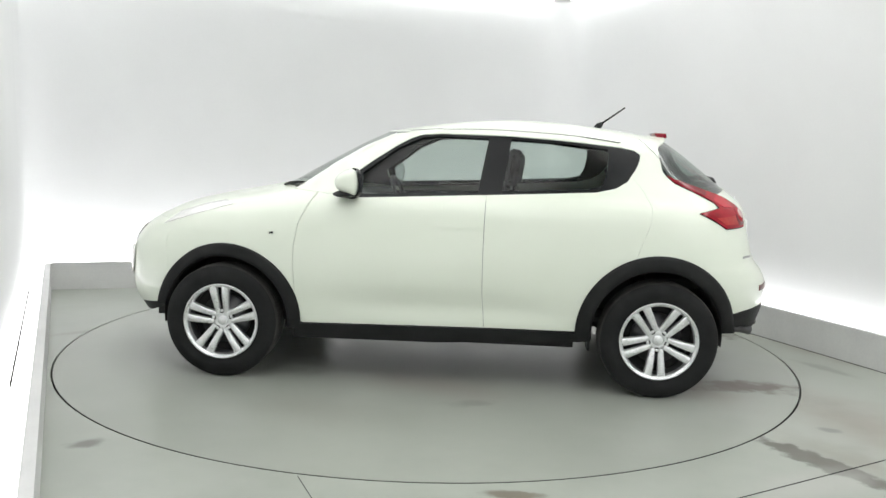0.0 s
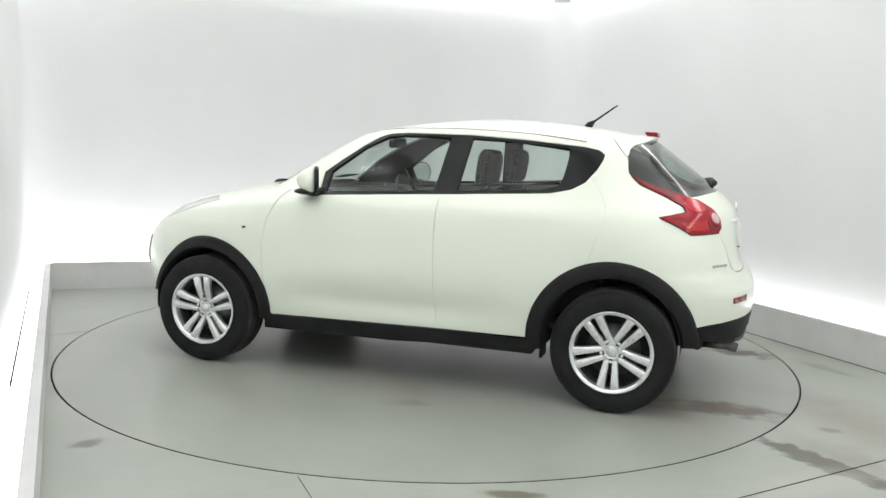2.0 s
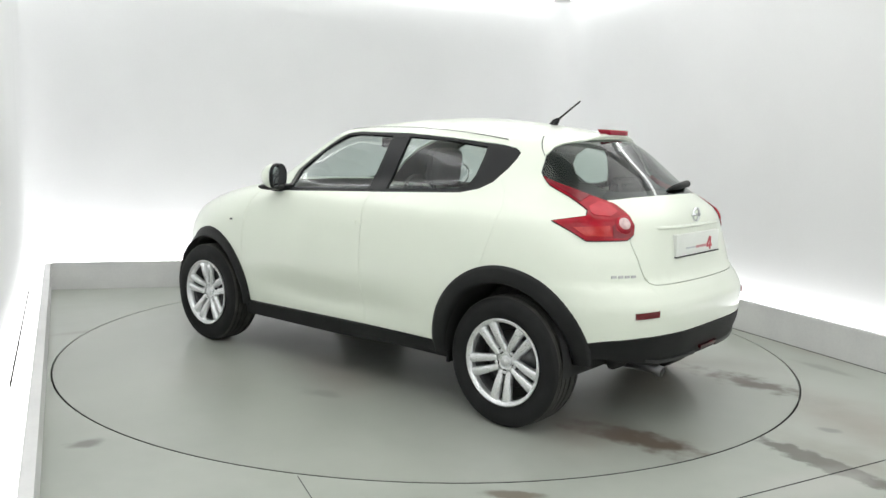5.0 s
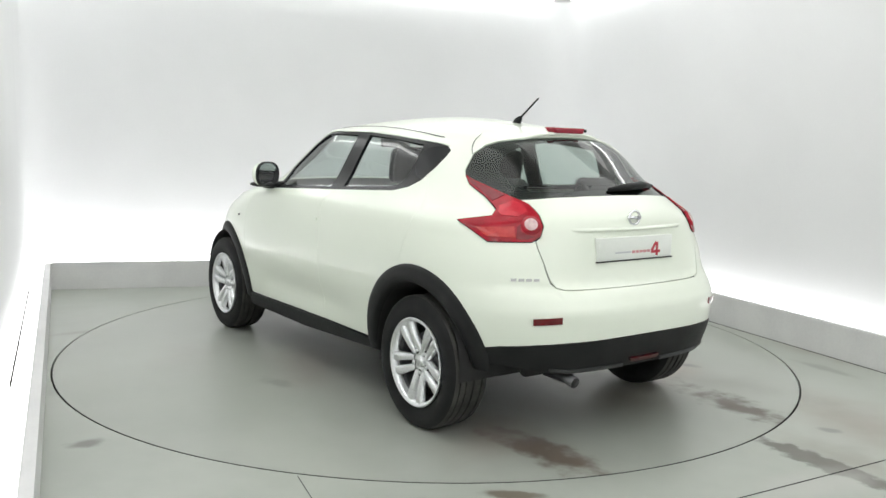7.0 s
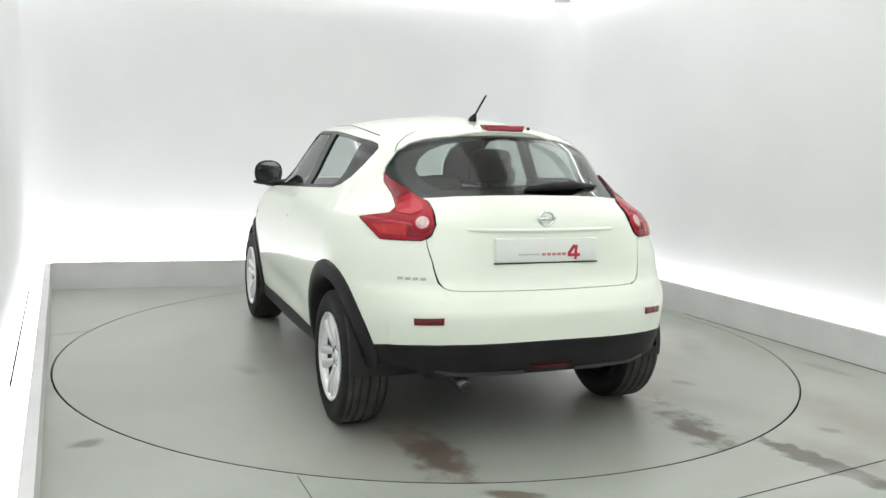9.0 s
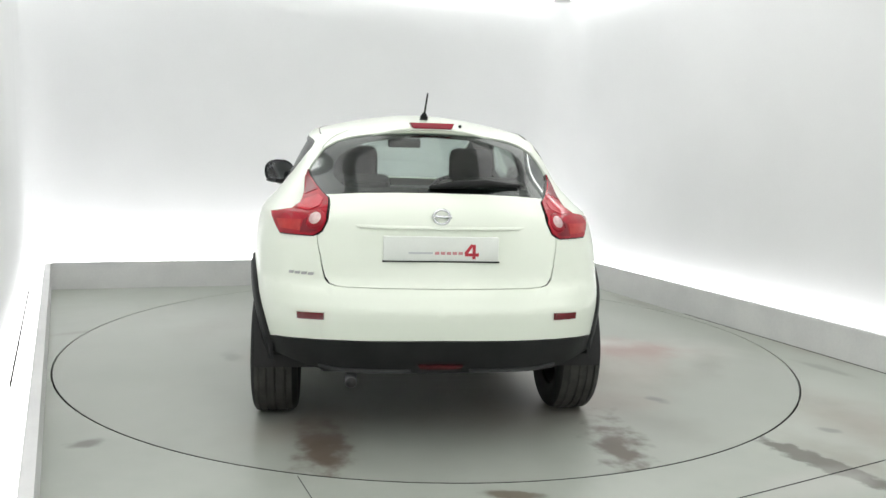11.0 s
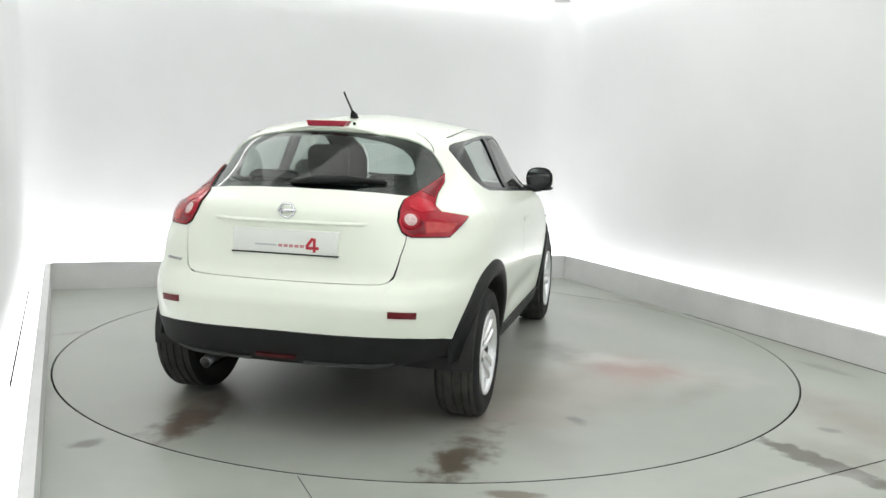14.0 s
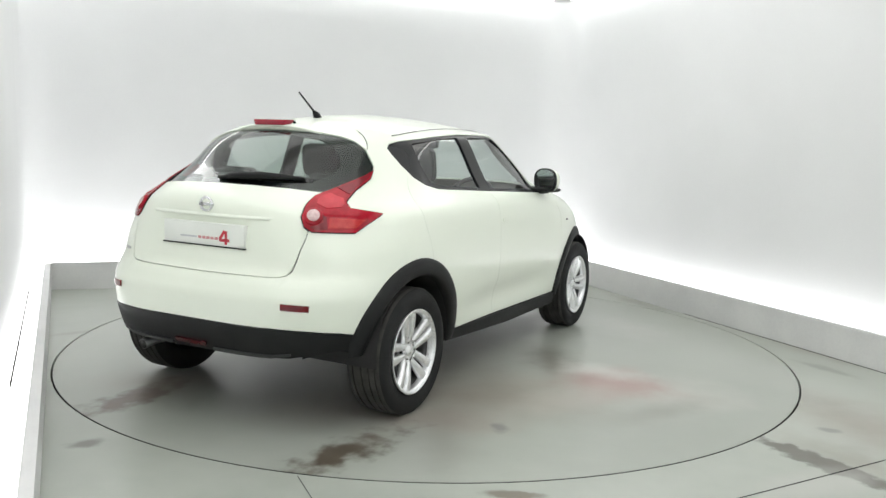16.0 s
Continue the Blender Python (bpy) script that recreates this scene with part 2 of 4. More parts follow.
# rounded inner corners
def meet(c, out, w):
    """Where the back wall's face meets a side wall's face."""
    d = out * w - OUT_B * WG
    det = BACK.x * -SIDE.y + SIDE.x * BACK.y
    k = (d.x * -SIDE.y + SIDE.x * d.y) / det
    return c + OUT_B * WG + BACK * k


for corner, u in ((meet(CB, OUT_R, WR), -BACK), (meet(CA, OUT_L, WL), BACK)):
    pts = []
    for i in range(17):
        f = i / 16
        pts.append(corner + u * 0.40 * (1 - f) ** 2 + SIDE * 0.40 * f ** 2)
    pts.append(corner + (OUT_B - u) * 0.05)
    area = sum(pts[i].x * pts[(i + 1) % len(pts)].y - pts[(i + 1) % len(pts)].x * pts[i].y for i in range(len(pts)))
    if area < 0:
        pts.reverse()
    bm = bmesh.new()
    prism(bm, [tuple(p) for p in pts], PH - 0.019, TOPZ - 0.002)
    cove = tagged(mesh_object("wall_corner", bm, WALL, smooth=False), "white rounded inner corner of the studio walls", "wall", kind="structure")
    for f in cove.data.polygons:
        f.use_smooth = abs(f.normal.z) < 0.5
    cove.data.set_sharp_from_angle(angle=radians(40))

# ceiling, with assumed luminous panels out of view
bm = bmesh.new()
prism(bm, [tuple(p) for p in (FL - BACK * 1.5, FR + BACK * 1.5, CB - SIDE * 1.2 + BACK * 1.2, CA - SIDE * 1.2 - BACK * 1.6)], CEIL, CEIL + 0.1)
tagged(mesh_object("ceiling", bm, CEILING), "plain white studio ceiling with assumed luminous panels", "ceiling", kind="structure")

# light strips in the trough and along the wall tops, and fill added behind the camera
def strip(name, a, b, out, t0, t1, z0, z1, mat, label):
    o = band(name, a, b, t0, t1, z0, z1, out, mat, label, "light strip", "thing")
    return o

label_cove = "white luminous strip along the plinth top, real or added glow"
strip("cove_light", CA - BACK * 0.19, CB + BACK * 0.21, OUT_B, PW, WG, PH - 0.06, PH - 0.02, COVE, label_cove)
strip("cove_light", CB + SIDE * 0.0, FR, OUT_R, PW, WR, PH - 0.06, PH - 0.021, COVE, label_cove)
# Plinth top made to glow, for light bounced off the wall.
strip("cove_light", CA + SIDE * 0.0, FL, OUT_L, PW, 0.131, PH - 0.06, PH - 0.021, COVE, label_cove)
strip("cove_light", CA + SIDE * 0.0, FL, OUT_L, 0.141, WL, PH - 0.06, PH - 0.021, COVE, label_cove)
# Unseen strips and plinth added at the front to brighten the car's side.
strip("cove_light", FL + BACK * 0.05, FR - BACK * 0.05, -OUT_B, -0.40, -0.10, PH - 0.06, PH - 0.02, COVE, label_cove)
plinth_front_added = band("plinth_front_added", FL, FR, -0.45, -0.40, 0.0, PH, -OUT_B, PLINTH, "unseen plinth added under the fill strip behind the camera", "plinth")
strip("top_light", FL + BACK * 0.1, FR - BACK * 0.1, -OUT_B, -0.14, -0.03, TOPZ, TOPZ + 0.03, TOPCOVE, "white light strip along the wall top, seen or added as fill")
band("trim", CA + SIDE * 1.13, CA + SIDE * 3.75, 0.1315, 0.1405, 0.0, PH - 0.018, OUT_L, SEAM, "dark joint in the plinth top beside the light slot", "joint")
strip("top_light", CA - BACK * 0.15, CB - BACK * 0.10, OUT_B, WG - 0.14, WG - 0.03, TOPZ, TOPZ + 0.03, TOPCOVE, "white light strip along the wall top, seen or added as fill")
strip("top_light", CB - SIDE * 0.25, FR, OUT_R, WR - 0.14, WR - 0.03, TOPZ, TOPZ + 0.03, TOPCOVE, "white light strip along the wall top, seen or added as fill")
strip("top_light", CA - SIDE * 0.25, FL, OUT_L, WL - 0.14, WL - 0.03, TOPZ, TOPZ + 0.03, TOPCOVE, "white light strip along the wall top, seen or added as fill")
band("trim", CB + SIDE * 1.9, FR, -0.005, -0.001, 0.0, 0.004, OUT_R, JOINTGREY, "dark joint along the foot of the plinth", "joint")


def floor_joint(a, b, w=0.003, mat=SEAM):
    d = (Vector(b) - Vector(a)).normalized()
    band("floor_joint", Vector(a), Vector(b), -w, w, 0.0005, 0.0015, Vector((-d.y, d.x)), mat, "thin dark joint in the floor coating", "joint")


floor_joint((2.75, -1.715), (0.9, -2.716))
floor_joint((-0.54, -2.39), (-0.30, -2.95), 0.002, JOINTGREY)

# Panels are unseen; their rows are set towards the camera to light the car.
mid = (CA + CB) / 2
for i in range(4):
    for j in range(2):
        c = mid + SIDE * (2.05 + 2.15 * i) + BACK * (-1.25 + 2.5 * j)
        bm = bmesh.new()
        h = [c + BACK * sx * 0.95 + SIDE * sy * 0.9 for sx, sy in ((-1, -1), (-1, 1), (1, 1), (1, -1))]
        prism(bm, [tuple(p) for p in h], CEIL - 0.05, CEIL - 0.004)
        tagged(mesh_object("ceiling_panel", bm, PANEL), "large white luminous ceiling panel, unseen and assumed", "ceiling light", group="ceiling panels")


# ---------------------------------------------------------------- car materials
def car_paint():
    m = material("white_car_paint", (0.76, 0.785, 0.70), 0.32)
    vary(m, (0.795, 0.845, 0.735), (0.81, 0.86, 0.75), 1.5, 400, (0.29, 0.36))
    b = m.node_tree.nodes["Principled BSDF"]
    b.inputs["Coat Weight"].default_value = 0.6
    b.inputs["Coat Roughness"].default_value = 0.08
    return m


def glass(name, tint, gloss=0.02):
    m = bpy.data.materials.new(name)
    m.use_nodes = True
    nt = m.node_tree
    nt.nodes.remove(nt.nodes["Principled BSDF"])
    tr = nt.nodes.new("ShaderNodeBsdfTransparent")
    tr.inputs["Color"].default_value = (*tint, 1)
    gl = nt.nodes.new("ShaderNodeBsdfGlossy")
    gl.inputs["Roughness"].default_value = gloss
    lw = nt.nodes.new("ShaderNodeLayerWeight")
    lw.inputs["Blend"].default_value = 0.5
    pw = nt.nodes.new("ShaderNodeMath")
    pw.operation = "POWER"
    nt.links.new(lw.outputs["Facing"], pw.inputs[0])
    pw.inputs[1].default_value = 3.5
    fr = nt.nodes.new("ShaderNodeMath")
    fr.operation = "MULTIPLY_ADD"
    nt.links.new(pw.outputs[0], fr.inputs[0])
    fr.inputs[1].default_value, fr.inputs[2].default_value = 0.90, 0.04
    mx = nt.nodes.new("ShaderNodeMixShader")
    nt.links.new(fr.outputs[0], mx.inputs[0])
    nt.links.new(tr.outputs[0], mx.inputs[1])
    nt.links.new(gl.outputs[0], mx.inputs[2])
    nt.links.new(mx.outputs[0], nt.nodes["Material Output"].inputs["Surface"])
    return m


PAINT = car_paint()
PLASTIC = vary(material("black_trim_plastic"), (0.008, 0.0085, 0.009), (0.016, 0.017, 0.017), 8, 300, (0.45, 0.62), 0.25)
GLOSSBLACK = material("gloss_black_trim", (0.011, 0.012, 0.013), 0.22, Specular_IOR_Level=0.22)
LIP = vary(material("dull_grey_lip"), (0.026, 0.027, 0.028), (0.045, 0.046, 0.048), 8, 200, (0.35, 0.5))
SCRIPT = material("grey_chrome_script", (0.46, 0.47, 0.46), 0.32, 0.8)
JOINT = material("grey_joint", (0.16, 0.16, 0.155), 0.8)
SHADED_RIMWELL = vary(material("shaded_rim_well", metal=0.6), (0.10, 0.10, 0.105), (0.17, 0.17, 0.175), 12, 120, (0.45, 0.6))
BRIGHTLENS = vary(material("bright_red_lens"), (0.44, 0.010, 0.026), (0.58, 0.022, 0.042), 18, 160, (0.05, 0.10))
RUBBER = vary(material("tyre_rubber"), (0.008, 0.0085, 0.009), (0.017, 0.018, 0.018), 10, 200, (0.55, 0.8), 0.3)
ALLOY = vary(material("silver_alloy", metal=0.85), (0.76, 0.77, 0.78), (0.86, 0.87, 0.88), 12, 200, (0.24, 0.34))
STEEL = vary(material("brake_steel", metal=0.9), (0.13, 0.13, 0.135), (0.24, 0.24, 0.25), 14, 200, (0.38, 0.5))
CHROME = material("chrome", (0.75, 0.76, 0.78), 0.10, 1.0)
DARK = vary(material("underbody_black"), (0.010, 0.010, 0.011), (0.022, 0.022, 0.022), 6, 80, (0.6, 0.8))
GLASS = glass("side_glass", (0.70, 0.76, 0.73))
REARGLASS = glass("tailgate_glass", (0.58, 0.66, 0.62))
SCREEN = glass("windscreen_glass", (0.82, 0.88, 0.86))
MIRRORGLASS = material("mirror_glass", (0.70, 0.72, 0.74), 0.04, 1.0)
REDLENS = vary(material("red_lamp_lens", (0.55, 0.02, 0.03), 0.08), (0.24, 0.003, 0.012), (0.46, 0.010, 0.026), 14, 160, (0.05, 0.10), spread=(0.3, 0.7))
REDLENS.node_tree.nodes["Principled BSDF"].inputs["Specular IOR Level"].default_value = 0.35
REDDARK = vary(material("dark_red_lens", (0.25, 0.01, 0.02), 0.1), (0.11, 0.006, 0.009), (0.17, 0.010, 0.014), 14, 160, (0.08, 0.12))
AMBER = vary(material("amber_lens"), (0.40, 0.012, 0.018), (0.52, 0.040, 0.036), 30, 200, (0.06, 0.12))
CLEARLENS = vary(material("clear_lamp_lens"), (0.72, 0.70, 0.69), (0.86, 0.85, 0.84), 60, 260, (0.05, 0.12))
CLEARLENS.node_tree.nodes["Principled BSDF"].inputs["Coat Weight"].default_value = 0.8
SEAT = vary(material("seat_cloth"), (0.030, 0.031, 0.033), (0.055, 0.056, 0.058), 20, 260, (0.8, 0.95), 0.3)
CABIN = vary(material("cabin_plastic"), (0.030, 0.031, 0.033), (0.050, 0.051, 0.053), 10, 200, (0.6, 0.8))
HEADLINER = vary(material("headliner_cloth"), (0.33, 0.34, 0.33), (0.40, 0.41, 0.40), 10, 300, (0.8, 0.95))
PLATE = vary(material("plate_white"), (0.76, 0.79, 0.74), (0.81, 0.84, 0.79), 6, 80, (0.3, 0.4))
PRINTRED = material("printed_red", (0.50, 0.03, 0.05), 0.4)
PRINTPALE = material("printed_pale_grey", (0.52, 0.54, 0.55), 0.4)
for m in (PLASTIC, RUBBER):
    m.node_tree.nodes["Principled BSDF"].inputs["Specular IOR Level"].default_value = 0.24
FOGLENS = vary(material("fog_lens"), (0.045, 0.004, 0.007), (0.07, 0.006, 0.009), 14, 160, (0.15, 0.25))
REVERSE = vary(material("pink_clear_lens"), (0.50, 0.30, 0.30), (0.74, 0.56, 0.55), 60, 260, (0.05, 0.12))
REVERSE.node_tree.nodes["Principled BSDF"].inputs["Coat Weight"].default_value = 0.8
BRAKELENS = vary(material("brake_lens"), (0.24, 0.006, 0.020), (0.32, 0.012, 0.032), 14, 160, (0.10, 0.18))
PRINTROSE = material("printed_rose", (0.58, 0.26, 0.27), 0.4)
TREAD = vary(material("dusty_tread"), (0.022, 0.022, 0.020), (0.060, 0.058, 0.053), 14, 90, (0.7, 0.9), 0.3)
ARMLENS = vary(material("deep_red_lens"), (0.15, 0.003, 0.010), (0.23, 0.006, 0.018), 14, 160, (0.06, 0.12))
# ---------------------------------------------------------------- the car's skin: plan outlines stacked over height
def smooth_table(rows):
    """A monotone cubic through (z, value) rows."""
    zs = np.array([r[0] for r in rows], float)
    vs = np.array([r[1] for r in rows], float)
    h = np.diff(zs)
    d = np.diff(vs) / h
    m = np.zeros(len(zs))
    m[0], m[-1] = d[0], d[-1]
    for i in range(1, len(zs) - 1):
        if d[i - 1] * d[i] > 0:
            w1, w2 = 2 * h[i] + h[i - 1], h[i] + 2 * h[i - 1]
            m[i] = (w1 + w2) / (w1 / d[i - 1] + w2 / d[i])

    def value(z):
        z = min(max(z, zs[0]), zs[-1])
        i = min(max(int(np.searchsorted(zs, z)) - 1, 0), len(h) - 1)
        t = (z - zs[i]) / h[i]
        return ((1 + 2 * t) * (1 - t) ** 2 * vs[i] + t * (1 - t) ** 2 * h[i] * m[i]
                + t * t * (3 - 2 * t) * vs[i + 1] + t * t * (t - 1) * h[i] * m[i + 1])
    return value


TOP = 1.47
REAR_X = smooth_table([(0.20, -1.84), (0.30, -1.90), (0.40, -1.945), (0.52, -1.975), (0.64, -1.98), (0.72, -1.945), (0.78, -1.895),
                       (0.90, -1.868), (1.02, -1.855), (1.08, -1.838), (1.13, -1.798), (1.18, -1.738), (1.24, -1.668), (1.36, -1.510), (1.47, -1.362)])
FRONT_X = smooth_table([(0.20, 1.92), (0.30, 2.02), (0.45, 2.09), (0.60, 2.10), (0.75, 2.055), (0.85, 1.965), (0.93, 1.825), (0.99, 1.68),
                        (1.03, 1.52), (1.07, 1.33), (1.10, 1.17), (1.13, 1.045), (1.20, 0.915), (1.30, 0.735), (1.40, 0.55), (1.47, 0.40)])
WIDTH = smooth_table([(0.20, 0.80), (0.30, 0.835), (0.42, 0.862), (0.60, 0.885), (0.75, 0.892), (0.88, 0.888), (0.98, 0.880), (1.04, 0.868),
                      (1.08, 0.846), (1.115, 0.806), (1.20, 0.750), (1.30, 0.704), (1.40, 0.658), (1.44, 0.637), (1.47, 0.610)])
START_R = smooth_table([(0.2, -1.0), (1.0, -1.0), (1.12, -0.92), (1.25, -0.82), (1.38, -0.76), (1.43, -0.66), (1.47, -0.45)])
START_F = smooth_table([(0.2, 0.75), (0.85, 0.65), (1.0, 0.40), (1.12, 0.15), (1.3, 0.04), (1.47, -0.12)])
POWER_R = smooth_table([(0.2, 3.2), (0.65, 3.3), (0.85, 3.2), (1.0, 2.75), (1.08, 2.6), (1.16, 2.35), (1.25, 2.2), (1.38, 2.3), (1.47, 2.1)])
POWER_F = smooth_table([(0.2, 2.4), (0.8, 2.4), (1.0, 2.5), (1.3, 2.6), (1.47, 2.8)])
MID = -0.45


def plan(z):
    """Front and rear reach, half width, starts of the rounded ends and their powers at height z."""
    zz = min(z, TOP)
    v = [FRONT_X(zz), REAR_X(zz), WIDTH(zz), START_F(zz), START_R(zz), POWER_F(zz), POWER_R(zz)]
    if z > TOP:
        k = max(0.0, 1 - (z - TOP) / 0.098) ** 0.58
        v[0], v[1], v[3], v[4] = (MID + (q - MID) * k for q in (v[0], v[1], v[3], v[4]))
        v[2] *= k
    return v


def hollow(x, z):
    """The shallow scallop low on the doors."""
    return -0.024 * math.exp(-((z - 0.48) / 0.085) ** 2) * math.exp(-((x - 0.0) / 0.62) ** 4)


def skin(s, z):
    """A point of the left half: s runs 0..1 round the tail, 1..2 along the side, 2..3 round the nose."""
    xf, xr, w, f0, r0, nf, nr = plan(z)
    if s <= 1:
        a = s * math.pi / 2
        x, y = r0 - (r0 - xr) * max(math.cos(a), 0) ** (2 / nr), w * max(math.sin(a), 0) ** (2 / nr)
    elif s <= 2:
        x, y = r0 + (f0 - r0) * (s - 1), w
    else:
        a = (s - 2) * math.pi / 2
        x, y = f0 + (xf - f0) * max(math.sin(a), 0) ** (2 / nf), w * max(math.cos(a), 0) ** (2 / nf)
    return (x, y + hollow(x, z) if y > 0.3 else y, z)


def outside(x, y, z):
    """Below 1 inside the skin, above 1 outside."""
    xf, xr, w, f0, r0, nf, nr = plan(z)
    y = abs(y)
    y = max(0.0, y - hollow(x, z)) if y > 0.3 else y
    if x < r0:
        return (((r0 - x) / (r0 - xr)) ** nr + (y / w) ** nr) ** (1 / nr)
    if x > f0:
        return (((x - f0) / (xf - f0)) ** nf + (y / w) ** nf) ** (1 / nf)
    return y / w


def skin_normal(x, y, z):
    e = 0.004
    g = (outside(x + e, y, z) - outside(x - e, y, z), outside(x, y + e, z) - outside(x, y - e, z), outside(x, y, z + e) - outside(x, y, z - e))
    n = math.sqrt(g[0] ** 2 + g[1] ** 2 + g[2] ** 2) or 1.0
    return (g[0] / n, g[1] / n, g[2] / n)


# arc length along the plan at one height, as the panels' own coordinate
_s = np.linspace(0, 3, 1201)
_p = np.array([skin(s, 0.9) for s in _s])
ARC = np.concatenate([[0], np.cumsum(np.linalg.norm(np.diff(_p, axis=0), axis=1))])


def s_of(l):
    return float(np.interp(l, ARC, _s))


def l_of(s):
    return float(np.interp(s, _s, ARC))


def sx(x, z):
    """Panel coordinates of the skin's point at x and height z, seen from the side."""
    xf, xr, w, f0, r0, nf, nr = plan(z)
    if x < r0:
        s = math.acos(min(1.0, (r0 - x) / (r0 - xr)) ** (nr / 2)) / (math.pi / 2)
    elif x > f0:
        s = 2 + math.asin(min(1.0, (x - f0) / (xf - f0)) ** (nf / 2)) / (math.pi / 2)
    else:
        s = 1 + (x - r0) / (f0 - r0)
    return (l_of(s), z)


def sy(y, z):
    """The same from the distance off the middle, at the tail."""
    xf, xr, w, f0, r0, nf, nr = plan(z)
    return (l_of(math.asin(min(1.0, y / w) ** (nr / 2)) / (math.pi / 2)), z)


def at(l, z, out=0.0):
    x, y, z = skin(s_of(l), z)
    if out:
        n = skin_normal(x, y, z)
        return (x + n[0] * out, y + n[1] * out, z + n[2] * out)
    return (x, y, z)


# ---------------------------------------------------------------- panels cut from the skin
from mathutils.geometry import delaunay_2d_cdt


def spread_out(points, step):
    """(mode, a, z) points, closed, with more points between, as panel coordinates."""
    res = []
    n = len(points)
    conv = {"x": sx, "y": sy, "l": lambda l, z: (l, z)}
    for i in range(n):
        m0, a0, z0 = points[i]
        m1, a1, z1 = points[(i + 1) % n]
        p0, p1 = conv[m0](a0, z0), conv[m1](a1, z1)
        k = max(1, int(math.hypot(p1[0] - p0[0], p1[1] - p0[1]) / step))
        for j in range(k):
            f = j / k
            if m0 == m1:
                res.append(conv[m0](a0 + (a1 - a0) * f, z0 + (z1 - z0) * f))
            else:
                res.append((p0[0] + (p1[0] - p0[0]) * f, p0[1] + (p1[1] - p0[1]) * f))
    clean = []
    for p in res:
        if not clean or math.hypot(p[0] - clean[-1][0], p[1] - clean[-1][1]) > 0.002:
            clean.append(p)
    if math.hypot(clean[0][0] - clean[-1][0], clean[0][1] - clean[-1][1]) < 0.002:
        clean.pop()
    return clean


def rounded(points, rounds=2):
    """Corner cutting on an outline whose points share one mode, or stay within a mode."""
    for _ in range(rounds):
        res = []
        n = len(points)
        for i in range(n):
            p, q = points[i], points[(i + 1) % n]
            if p[0] != q[0]:
                res += [p]
                continue
            res.append((p[0], p[1] * 0.75 + q[1] * 0.25, p[2] * 0.75 + q[2] * 0.25))
            res.append((p[0], p[1] * 0.25 + q[1] * 0.75, p[2] * 0.25 + q[2] * 0.75))
        points = res
    return points


def inside_many(pts, poly):
    x, y = pts[:, 0], pts[:, 1]
    res = np.zeros(len(pts), bool)
    px, py = poly[:, 0], poly[:, 1]
    qx, qy = np.roll(px, -1), np.roll(py, -1)
    for i in range(len(poly)):
        if py[i] == qy[i]:
            continue
        c = ((py[i] > y) != (qy[i] > y)) & (x < (qx[i] - px[i]) * (y - py[i]) / (qy[i] - py[i]) + px[i])
        res ^= c
    return res


def shrink(loop, gap):
    """The loop moved inward by gap."""
    p = np.array(loop)
    area = np.sum(p[:, 0] * np.roll(p[:, 1], -1) - np.roll(p[:, 0], -1) * p[:, 1])
    if area < 0:
        p = p[::-1]
    t = np.roll(p, -1, axis=0) - np.roll(p, 1, axis=0)
    t /= np.linalg.norm(t, axis=1, keepdims=True) + 1e-9
    nrm = np.stack([-t[:, 1], t[:, 0]], 1)
    q = p + nrm * gap
    edge = (p[:, 0] < 0.004) | (p[:, 0] > ARC[-1] - 0.004)
    q[edge, 0] = p[edge, 0]
    return q


def cut(loops, step_l=0.05, step_z=0.035):
    """Triangles of the region in the first loop less the others."""
    outer = loops[0]
    lo, hi = outer.min(0), outer.max(0)
    gl = np.arange(lo[0] + step_l / 2, hi[0], step_l)
    gz = np.arange(lo[1] + step_z / 2, hi[1], step_z)
    grid = np.array([(a, b) for a in gl for b in gz]).reshape(-1, 2)
    if len(grid):
        keep = inside_many(grid, outer)
        for h in loops[1:]:
            keep &= ~inside_many(grid, h)
        grid = grid[keep]
        every = np.concatenate(loops)
        if len(grid):
            d = np.min(((grid[:, None, 0] - every[None, :, 0]) / step_l) ** 2 + ((grid[:, None, 1] - every[None, :, 1]) / step_z) ** 2, axis=1)
            grid = grid[d > 0.25]
    verts, edges, k = [], [], 0
    for lp in loops:
        verts += [tuple(v) for v in lp]
        edges += [(k + i, k + (i + 1) % len(lp)) for i in range(len(lp))]
        k += len(lp)
    verts += [tuple(v) for v in grid]
    vs, es, fs, *_ = delaunay_2d_cdt([Vector(v) for v in verts], edges, [], 0, 1e-6)
    pts = np.array([tuple(v) for v in vs])
    tri = np.array([f for f in fs if len(f) == 3])
    c = pts[tri].mean(1)
    keep = inside_many(c, outer)
    for h in loops[1:]:
        keep &= ~inside_many(c, h)
    return pts, tri[keep]


